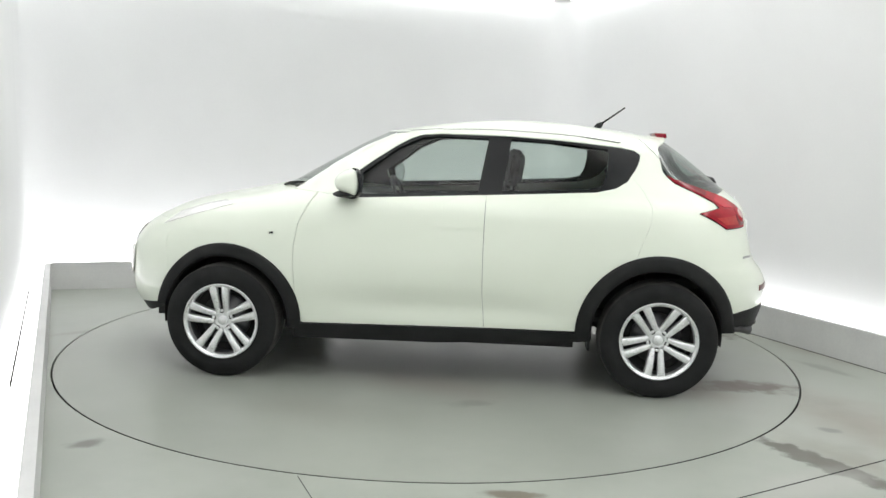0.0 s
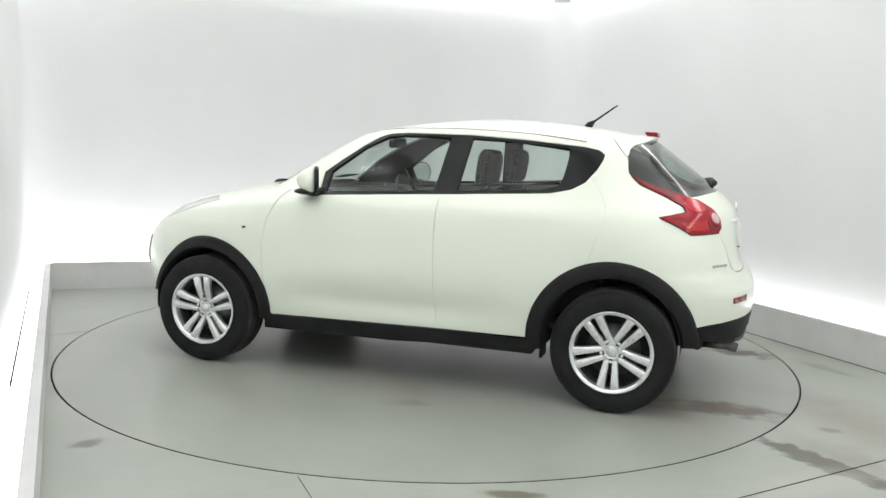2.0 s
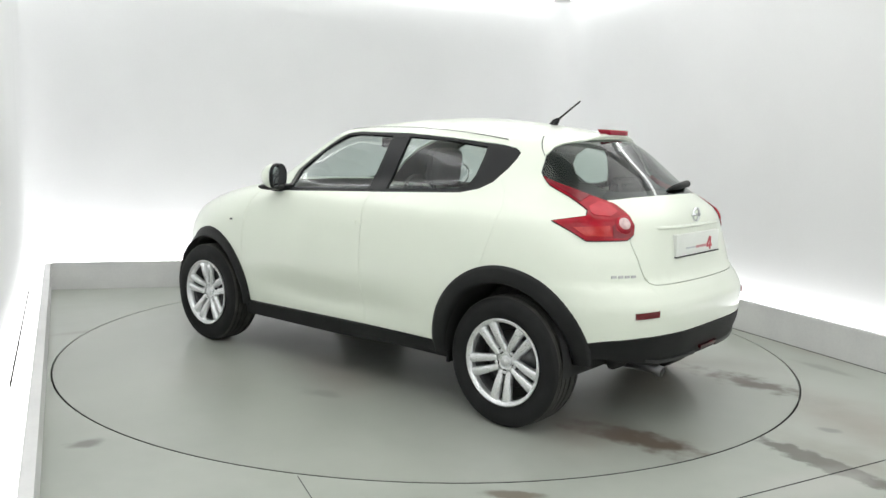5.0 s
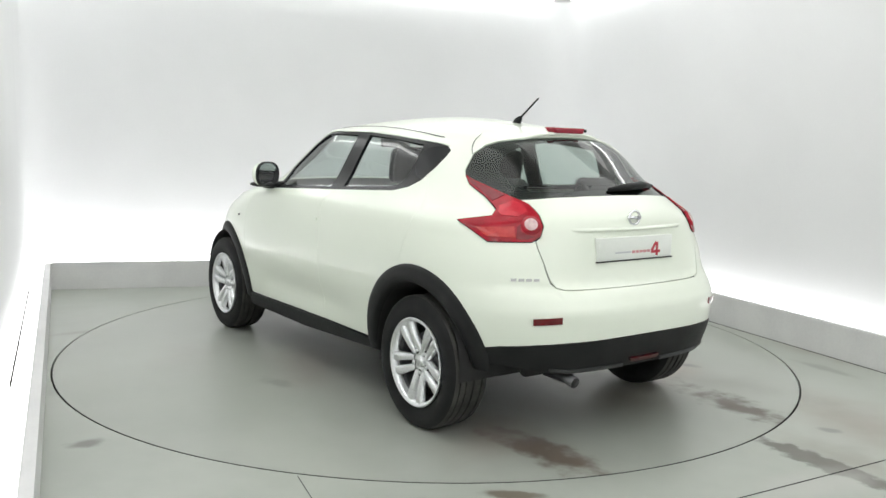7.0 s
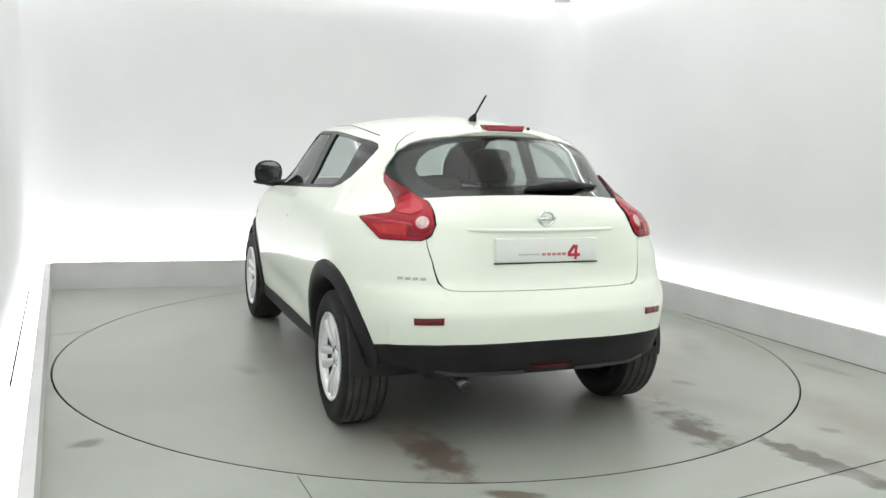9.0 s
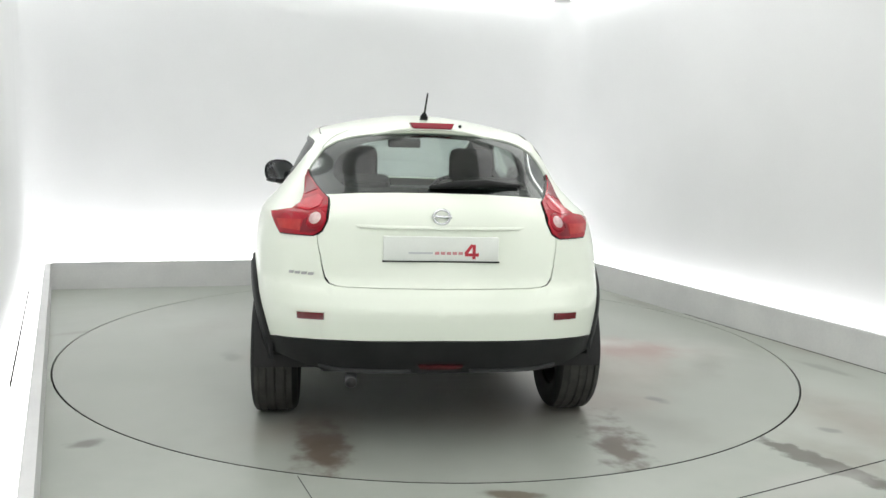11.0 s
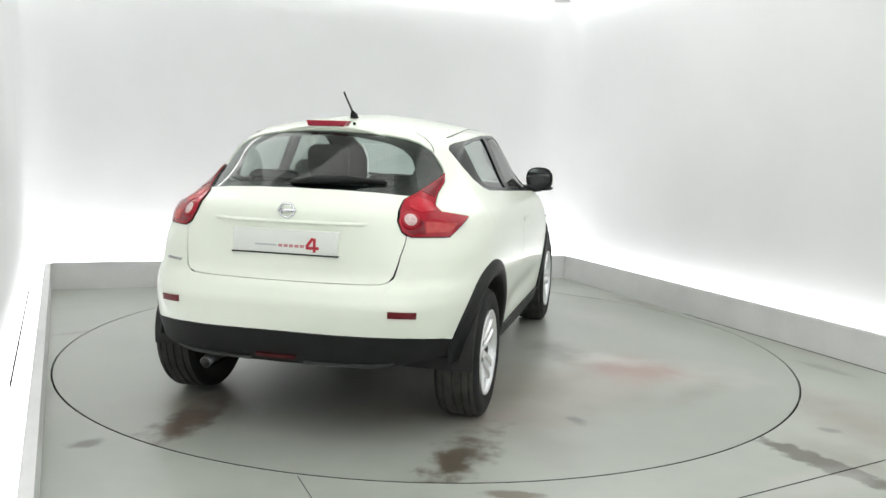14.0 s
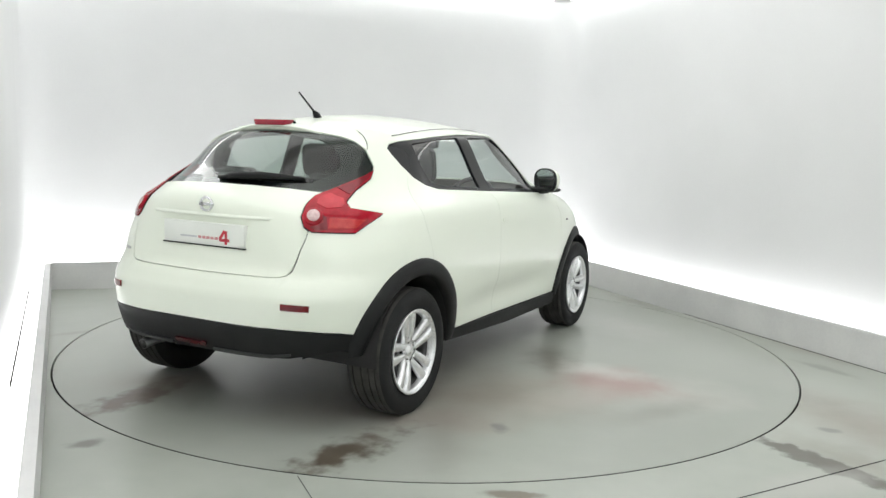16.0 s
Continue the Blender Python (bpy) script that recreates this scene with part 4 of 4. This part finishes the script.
for a, b in zip(rows[:-1], rows[1:]):
    for j in range(7):
        bm.faces.new((a[j], a[j + 1], b[j + 1], b[j]))
bm.faces.new(rows[0])
bm.faces.new(list(reversed(rows[-1])))
bmesh.ops.recalc_face_normals(bm, faces=bm.faces[:])
spoiler = part("spoiler", bm, PAINT, car)
bm = bmesh.new()
lo = [bm.verts.new(p) for p in ((-1.381, -0.098, 1.479), (-1.320, -0.102, 1.479), (-1.320, 0.102, 1.479), (-1.381, 0.098, 1.479))]
hi = [bm.verts.new(p) for p in ((-1.374, -0.113, 1.509), (-1.300, -0.117, 1.510), (-1.300, 0.117, 1.510), (-1.374, 0.113, 1.509))]
bm.faces.new(hi), bm.faces.new(list(reversed(lo)))
for i in range(4):
    bm.faces.new((lo[i], lo[(i + 1) % 4], hi[(i + 1) % 4], hi[i]))
beveled(bm, 0.006, 3)
part("brake_lamp", bm, BRAKELENS, spoiler, "red high-level brake lamp")
bm = bmesh.new()
bmesh.ops.create_uvsphere(bm, u_segments=10, v_segments=6, radius=0.009, matrix=Matrix.Translation((-1.345, -0.145, 1.496)))
part("washer_jet", bm, GLOSSBLACK, spoiler)


# ------- rear fittings
antenna = part("antenna_base", tube(bmesh.new(), [(-0.945, 0, 1.528), (-0.958, 0, 1.548), (-0.980, 0, 1.566)], [0.026, 0.022, 0.011]), GLOSSBLACK, car, "black roof antenna")
part("mast", tube(bmesh.new(), [(-0.975, 0, 1.562), (-1.120, 0, 1.668)], [0.0065, 0.0045]), GLOSSBLACK, antenna)

x_plate = -1.862
bm = bmesh.new()
box(bm, x_plate - 0.012, x_plate + 0.03, -0.264, 0.264, 0.878, 0.990)
beveled(bm, 0.004, 2)
plate = part("number_plate", bm, PLATE, tail, "white show plate with a red print")
for nm, y0, y1, z0, z1, mt in (("print_bar", 0.150, 0.040, 0.912, 0.920, PRINTPALE), *(("print_block", 0.030 - 0.027 * k, 0.010 - 0.027 * k, 0.909, 0.922, PRINTROSE) for k in range(5))):
    bm = bmesh.new()
    box(bm, x_plate - 0.014, x_plate - 0.010, min(y0, y1), max(y0, y1), z0, z1)
    part(nm, bm, mt, plate, smooth=False)
# the large red figure, in three strokes
for y0, z0, y1, z1, w in ((-0.142, 0.956, -0.110, 0.914, 0.007), (-0.108, 0.910, -0.172, 0.910, 0.007), (-0.150, 0.956, -0.150, 0.890, 0.007)):
    d = Vector((y1 - y0, z1 - z0)).normalized()
    q = Vector((-d.y, d.x)) * w
    bm = bmesh.new()
    for xx in (x_plate - 0.0145, x_plate - 0.010):
        bm.faces.new([bm.verts.new((xx, y0 * 1 + q.x, z0 + q.y)), bm.verts.new((xx, y1 + q.x, z1 + q.y)), bm.verts.new((xx, y1 - q.x, z1 - q.y)), bm.verts.new((xx, y0 - q.x, z0 - q.y))])
    fa, fb = bm.faces[:]
    va, vb = list(fa.verts), list(fb.verts)
    for i in range(4):
        bm.faces.new((va[i], va[(i + 1) % 4], vb[(i + 1) % 4], vb[i]))
    bmesh.ops.recalc_face_normals(bm, faces=bm.faces[:])
    part("print_stroke", bm, PRINTRED, plate, smooth=False)
bm = bmesh.new()
box(bm, x_plate - 0.016, x_plate, -0.268, 0.268, 0.874, 0.8795)
part("plate_edge", bm, GLOSSBLACK, plate, "dark lower edge of the plate", smooth=False)
# grip bar above the plate
bm = bmesh.new()
rows = []
for i in range(21):
    y = -0.39 + 0.78 * i / 20
    px, py, pz = at(*sy(abs(y), 1.022))
    e = 1 - (abs(y) / 0.39) ** 6
    rows.append([bm.verts.new((px + a * e + 0.002, y, zz)) for a, zz in ((0.0, 1.036), (-0.014, 1.031), (-0.017, 1.024), (-0.012, 1.019), (0.01, 1.017))])
for a, b in zip(rows[:-1], rows[1:]):
    for j in range(4):
        bm.faces.new((a[j], a[j + 1], b[j + 1], b[j]))
bmesh.ops.recalc_face_normals(bm, faces=bm.faces[:])
part("tailgate_grip", bm, PAINT, tail)
# round badge: a ring and a bar
px = at(0, 1.078)[0]
bm = bmesh.new()
tube(bm, [(px - 0.010, 0.037 * math.cos(2 * math.pi * k / 28), 1.078 + 0.033 * math.sin(2 * math.pi * k / 28)) for k in range(29)], 0.0065, 8)
box(bm, px - 0.016, px - 0.004, -0.045, 0.045, 1.071, 1.085)
part("badge", bm, CHROME, tail, "round chrome badge with a bar")
# small chrome script on the quarter
for i in range(4):
    panel("script_bar", [("l", 0.570 + 0.036 * i, 0.800), ("l", 0.598 + 0.036 * i, 0.799), ("l", 0.596 + 0.036 * i, 0.813), ("l", 0.568 + 0.036 * i, 0.814)], SCRIPT, car, out=0.004, depth=0.005, step=0.01, grid=(0.03, 0.03), sides=(1,))

# wiper
g = [at(*sy(abs(y), z), 0.03) for y, z in ((0.10, 1.215), (-0.0, 1.216), (-0.2, 1.218), (-0.40, 1.222))]
pts = [(g[0][0], 0.045, 1.205), (g[1][0], -0.06, 1.218), (g[2][0], -0.22, 1.226), (g[3][0], -0.41, 1.216)]
wiper = part("wiper_arm", tube(bmesh.new(), pts, [0.008, 0.018, 0.020, 0.007]), PLASTIC, car, "black rear wiper resting on the glass")
pts = [(p[0] + 0.012, p[1], p[2] - 0.012) for p in pts]
part("blade", tube(bmesh.new(), pts, 0.005), RUBBER, wiper)

# exhaust and underside
bm = bmesh.new()
tube(bm, [(-1.70, 0.40, 0.335), (-1.84, 0.40, 0.335), (-1.90, 0.40, 0.322)], 0.028, 18)
ex = part("exhaust", bm, STEEL, car, "steel exhaust tail pipe")
# Dark disc on the closed pipe end stands for its shaded hollow.
bm = bmesh.new()
tube(bm, [(-1.899, 0.40, 0.3222), (-1.903, 0.40, 0.3212)], 0.024, 18)
part("bore_shade", bm, DARK, ex)
bm = bmesh.new()
prism(bm, [(-1.72, -0.30), (-1.66, -0.30), (-1.66, 0.55), (-1.72, 0.55)], 0.315, 0.42)
beveled(bm, 0.03, 3)
part("silencer", bm, DARK, car)
bm = bmesh.new()
prism(bm, [(-0.80, -0.70), (0.80, -0.70), (0.80, 0.70), (-0.80, 0.70)], 0.235, 0.40)
prism(bm, [(-1.80, -0.50), (-0.80, -0.50), (-0.80, 0.50), (-1.80, 0.50)], 0.36, 0.44)
prism(bm, [(0.80, -0.50), (1.80, -0.50), (1.80, 0.50), (0.80, 0.50)], 0.28, 0.44)
part("underbody", bm, DARK, car, "black underbody", smooth=False)
for x in (-1.265, 1.265):
    part("axle", tube(bmesh.new(), [(x, -0.72, 0.32), (x, 0.72, 0.32)], 0.045), DARK, car)
# inner walls behind the panels
for side in both:
    inner = [("x", -0.80, 0.37), ("x", -0.82, 0.80), ("x", -0.95, 1.10), ("x", 0.75, 1.06), ("x", 0.80, 0.37)]
    panel("door_lining", inner, CABIN, car, out=-0.05, sides=(side,), depth=0.0, label="dark door lining")

for side in both:
    bm = bmesh.new()
    box(bm, -0.885, -0.870, min(0.70 * side, 0.83 * side), max(0.70 * side, 0.83 * side), 0.250, 0.36)
    beveled(bm, 0.005, 2)
    part("mud_flap", bm, PLASTIC, car, smooth=False)

# door mirrors
TOE = Matrix.Translation((0.505, 0.890, 1.172)) @ Matrix.Rotation(radians(25), 4, "Z")
for side in both:
    bm = bmesh.new()
    bmesh.ops.create_uvsphere(bm, u_segments=28, v_segments=18, radius=1.0)
    for v in bm.verts:
        x, y, z = v.co
        p = lambda a: math.copysign(abs(a) ** 0.8, a)
        k = 1 - 0.38 * max(x, 0)
        v.co = Vector((p(x) * (0.085 if x > 0 else 0.035), p(y) * 0.098 * k - 0.012 * max(x, 0), p(z) * 0.078 * k))
    bm.transform(TOE)
    bm.transform(Matrix.Diagonal((1, side, 1, 1)))
    cap = part("door_mirror", bm, PAINT, car, "white door mirror with a black frame")
    bm = bmesh.new()
    ringo = []
    for k in range(32):
        a = 2 * math.pi * k / 32
        p = lambda q: math.copysign(abs(q) ** 0.8, q)
        ringo.append([bm.verts.new((xx, p(math.cos(a)) * r * 0.107, p(math.sin(a)) * r * 0.082)) for xx, r in ((-0.022, 1.01), (-0.036, 0.99), (-0.041, 0.93), (-0.034, 0.88))])
    for k in range(32):
        a, b = ringo[k], ringo[(k + 1) % 32]
        for j in range(3):
            bm.faces.new((a[j], a[j + 1], b[j + 1], b[j]))
    bm.transform(Matrix.Diagonal((1, side, 1, 1)) @ TOE)
    bmesh.ops.recalc_face_normals(bm, faces=bm.faces[:])
    part("mirror_frame", bm, GLOSSBLACK, cap)
    bm = bmesh.new()
    bm.faces.new([bm.verts.new((-0.0365, math.copysign(abs(math.cos(2 * math.pi * k / 32)) ** 0.8, math.cos(2 * math.pi * k / 32)) * 0.096, math.copysign(abs(math.sin(2 * math.pi * k / 32)) ** 0.8, math.sin(2 * math.pi * k / 32)) * 0.073)) for k in range(32)])
    bm.transform(Matrix.Diagonal((1, side, 1, 1)) @ TOE)
    bm.normal_update()
    if bm.faces[:][0].normal.x > 0:
        bmesh.ops.reverse_faces(bm, faces=bm.faces[:])
    part("mirror_glass", bm, MIRRORGLASS, cap, smooth=False)
    bm = bmesh.new()
    tube(bm, [(0.51, 0.76 * side, 1.098), (0.515, 0.83 * side, 1.100), (0.52, 0.89 * side, 1.105)], [0.030, 0.026, 0.024], 12)
    bmesh.ops.scale(bm, verts=bm.verts[:], vec=(1.5, 1, 1), space=Matrix.Translation((-0.535, 0, 0)))
    part("mirror_foot", bm, GLOSSBLACK, cap)
    bm = bmesh.new()
    bmesh.ops.create_uvsphere(bm, u_segments=20, v_segments=10, radius=1.0)
    bmesh.ops.scale(bm, verts=bm.verts[:], vec=(0.075, 0.090, 0.020))
    bm.transform(Matrix.Translation((0.530, 0.885 * side, 1.106)))
    part("mirror_base", bm, PLASTIC, cap, "black lower shell of the mirror")


# ------- wheels
def ring_profile(bm, profile, segments=64):
    """Turn (radius, y) points about the wheel's own axis."""
    rings = []
    for r, y in profile:
        rings.append([bm.verts.new((r * math.cos(2 * math.pi * k / segments), y, r * math.sin(2 * math.pi * k / segments))) for k in range(segments)])
    for a, b in zip(rings[:-1], rings[1:]):
        for k in range(segments):
            bm.faces.new((a[k], b[k], b[(k + 1) % segments], a[(k + 1) % segments]))
    return bm


def wheel(x, side, turn):
    """A wheel about the axis y, its outer face at +y, before it is set in place."""
    m = Matrix.Translation((x, 0.785 * side, 0.334)) @ Matrix.Rotation(0 if side > 0 else math.pi, 4, "Z") @ Matrix.Rotation(radians(turn), 4, "Y")

    def put(name, bm, mat, parent, label="", smooth=True):
        bmesh.ops.recalc_face_normals(bm, faces=bm.faces[:])
        bm.transform(m)
        return part(name, bm, mat, parent, label, smooth)

    bm = bmesh.new()
    ring_profile(bm, [(0.208, 0.060), (0.221, 0.085), (0.2235, 0.092), (0.219, 0.095), (0.2125, 0.090), (0.207, 0.078)])
    barrel = put("wheel", bm, ALLOY, car, "silver five twin-spoke alloy wheel")
    # Inner rim coloured dark to paint the shade behind the spokes.
    bm = bmesh.new()
    ring_profile(bm, [(0.203, -0.09), (0.206, 0.02), (0.208, 0.060), (0.2065, 0.0775), (0.200, 0.02), (0.196, -0.09)])
    put("shaded_rim_well", bm, SHADED_RIMWELL, barrel, "inner rim darkened for the shade between the spokes")
    # tyre with grooves
    bm = bmesh.new()
    wall_out = [(0.214, 0.086), (0.240, 0.100), (0.270, 0.108), (0.298, 0.106), (0.316, 0.098), (0.327, 0.086)]
    ring_profile(bm, [(r, q * 0.90) for r, q in wall_out], 72)
    ring_profile(bm, [(r - 0.006 * (r < 0.23), -q * 1.20) for r, q in reversed(wall_out)], 72)
    put("tyre", bm, RUBBER, barrel, "black road tyre")
    bm = bmesh.new()
    prof = [(0.327, 0.086)]
    for g in (0.060, 0.020, -0.020, -0.060):
        prof += [(0.333, g + 0.012), (0.333, g + 0.005), (0.324, g + 0.004), (0.324, g - 0.004), (0.333, g - 0.005)]
    prof += [(0.327, -0.086)]
    ring_profile(bm, [(r, q * (0.90 if q > 0 else 1.20)) for r, q in prof], 72)
    put("tread", bm, TREAD, barrel, "dusty grooved tyre tread", smooth=False)
    # spokes: five pairs, dished towards the hub
    bm = bmesh.new()
    for k in range(5):
        base = 2 * math.pi * k / 5 + math.pi / 2
        for lean in (-1, 1):
            prev = None
            for i in range(7):
                f = i / 6
                r = 0.048 + f * 0.163
                off = lean * (0.023 + 0.016 * f)
                half = 0.0138 + 0.0088 * f
                y = 0.058 + 0.020 * math.sin(f * math.pi * 0.6) + 0.006 * f
                d, e = Vector((math.cos(base), 0, math.sin(base))), Vector((-math.sin(base), 0, math.cos(base)))
                c = d * r + e * off
                cur = [bm.verts.new(c + e * (half * q) + Vector((0, yy, 0))) for q, yy in ((-1.15, y - 0.030), (-1.0, y - 0.004), (-0.7, y), (0.7, y), (1.0, y - 0.004), (1.15, y - 0.030))]
                if prev:
                    for j in range(5):
                        bm.faces.new((prev[j], prev[j + 1], cur[j + 1], cur[j]))
                prev = cur
    ring_profile(bm, [(0.060, 0.02), (0.060, 0.048), (0.054, 0.054), (0.034, 0.055), (0.030, 0.050), (0.001, 0.050)], 40)
    ring_profile(bm, [(0.198, 0.052), (0.201, 0.078), (0.206, 0.087), (0.2125, 0.0902)], 64)
    put("spokes", bm, ALLOY, barrel)
    bm = bmesh.new()
    ring_profile(bm, [(0.030, 0.050), (0.029, 0.060), (0.024, 0.064), (0.001, 0.065)], 32)
    put("hub_cap", bm, ALLOY, barrel, "small silver centre cap")
    for k in range(5):
        a = 2 * math.pi * k / 5 + math.pi / 2
        bm = bmesh.new()
        ring_profile(bm, [(0.0095, 0.03), (0.0095, 0.059), (0.007, 0.062), (0.0005, 0.062)], 10)
        bm.transform(Matrix.Translation((0.058 * math.cos(a), 0, 0.058 * math.sin(a))))
        put("wheel_nut", bm, ALLOY, barrel)
        # Black ring paints the shade of the hole round the nut.
        bm = bmesh.new()
        ring_profile(bm, [(0.0165, 0.040), (0.0165, 0.0555), (0.0105, 0.0545)], 12)
        bm.transform(Matrix.Translation((0.058 * math.cos(a), 0, 0.058 * math.sin(a))))
        put("nut_hole_shade", bm, DARK, barrel)
    bm = bmesh.new()
    ring_profile(bm, [(0.001, 0.020), (0.075, 0.020), (0.080, 0.004), (0.145, 0.004), (0.147, -0.02), (0.001, -0.02)], 48)
    put("brake_disc", bm, STEEL, barrel, "dull steel brake disc")
    bm = bmesh.new()
    ring_profile(bm, [(0.001, -0.03), (0.199, -0.03)], 40)
    put("dust_shield", bm, DARK, barrel)


for x, turns in ((1.265, (4, 50)), (-1.265, (33, 12))):
    wheel(x, 1, turns[0])
    wheel(x, -1, turns[1])


# ------- cabin
def cushion(name, x0, x1, y0, y1, z0, z1, lean, bev, parent, mat=SEAT, label=""):
    bm = bmesh.new()
    box(bm, x0, x1, y0, y1, z0, z1)
    bmesh.ops.subdivide_edges(bm, edges=bm.edges[:], cuts=3, use_grid_fill=True)
    beveled_edges = [e for e in bm.edges if e.calc_face_angle(0) > 0.5]
    bmesh.ops.bevel(bm, geom=beveled_edges, offset=bev, segments=3, affect="EDGES", profile=0.5)
    pivot = Matrix.Translation((x1, 0, z0))
    bm.transform(pivot @ Matrix.Rotation(radians(-lean), 4, "Y") @ pivot.inverted())
    return part(name, bm, mat, parent, label)


for side in both:
    y = 0.36 * side
    seat = cushion("front_seat", -0.22, 0.33, y - 0.25, y + 0.25, 0.42, 0.62, 0, 0.05, car, label="dark grey cloth front seat")
    cushion("seat_back", -0.34, -0.20, y - 0.24, y + 0.24, 0.60, 1.16, 14, 0.05, seat)
    cushion("headrest", -0.46, -0.35, y - 0.135, y + 0.135, 1.17, 1.385, 8, 0.05, seat)
    for q in (-0.06, 0.06):
        part("headrest_post", tube(bmesh.new(), [(-0.39, y + q, 1.08), (-0.42, y + q, 1.22)], 0.007), CHROME, seat)
bench = cushion("rear_bench", -1.15, -0.70, -0.60, 0.60, 0.45, 0.68, 0, 0.05, car, label="dark grey cloth rear bench")
cushion("bench_back", -1.22, -1.08, -0.58, 0.58, 0.65, 1.15, 16, 0.05, bench)
for y in (-0.34, 0.34):
    cushion("headrest", -1.30, -1.20, y - 0.14, y + 0.14, 1.13, 1.245, 8, 0.035, bench)
bm = bmesh.new()
prism(bm, [(0.46, -0.66), (0.86, -0.50), (0.86, 0.50), (0.46, 0.66)], 0.78, 1.075)
beveled(bm, 0.06, 4)
part("dashboard", bm, CABIN, car, "dark grey dashboard")
bm = bmesh.new()
cxs = (0.36, -0.36, 0.99)
tube(bm, [(cxs[0] + 0.185 * math.sin(a) * 0.42, cxs[1] + 0.185 * math.cos(a), cxs[2] + 0.185 * math.sin(a) * 0.91) for a in [2 * math.pi * k / 32 for k in range(33)]], 0.016, 10)
tube(bm, [(0.36, -0.53, 0.99), (0.38, -0.36, 0.97), (0.36, -0.19, 0.99)], [0.015, 0.05, 0.015], 10)
tube(bm, [(0.37, -0.36, 0.98), (0.55, -0.36, 0.90)], 0.035, 10)
part("steering_wheel", bm, CABIN, car, "dark steering wheel")
bm = bmesh.new()
prism(bm, [(0.30, -0.115), (0.345, -0.115), (0.345, 0.115), (0.30, 0.115)], 1.365, 1.43)
beveled(bm, 0.015, 3)
part("interior_mirror", bm, CABIN, car, "dark interior mirror")
bm = bmesh.new()
prism(bm, [(-1.72, -0.55), (-1.2, -0.70), (-1.2, 0.70), (-1.72, 0.55)], 0.60, 0.66)
part("load_floor", bm, CABIN, car, smooth=False)
bm = bmesh.new()
prism(bm, [(-1.60, -0.42), (-1.30, -0.56), (-1.30, 0.56), (-1.60, 0.42)], 1.085, 1.10)
part("parcel_shelf", bm, CABIN, car, "dark parcel shelf behind the bench", smooth=False)
bm = bmesh.new()
prism(bm, [(-1.2, -0.72), (0.80, -0.72), (0.80, 0.72), (-1.2, 0.72)], 0.40, 0.425)
part("cabin_floor", bm, CABIN, car, smooth=False)
bm = bmesh.new()
prism(bm, [(0.98, -0.70), (1.0, -0.70), (1.0, 0.70), (0.98, 0.70)], 0.40, 0.98)
part("bulkhead", bm, DARK, car, smooth=False)


# ---------------------------------------------------------------- what turns
AXIS = (0.128, -0.195)      # the turntable's axis in the car's own plan


def motions():
    rows_disc, rows_car = [], []
    for i in range(33):
        t = i * 0.5
        a = 174.96 - 7.104 * t
        turn = pose(0, 0, 0, 0, 0, a)
        rows_disc.append((t, pose(0, 0, 0, 0, 0, a - 174.96)))
        rows_car.append((t, turn @ Matrix.Translation((-AXIS[0], -AXIS[1], 0))))
    walk(turntable, rows_disc)
    walk(car, rows_car)


motions()
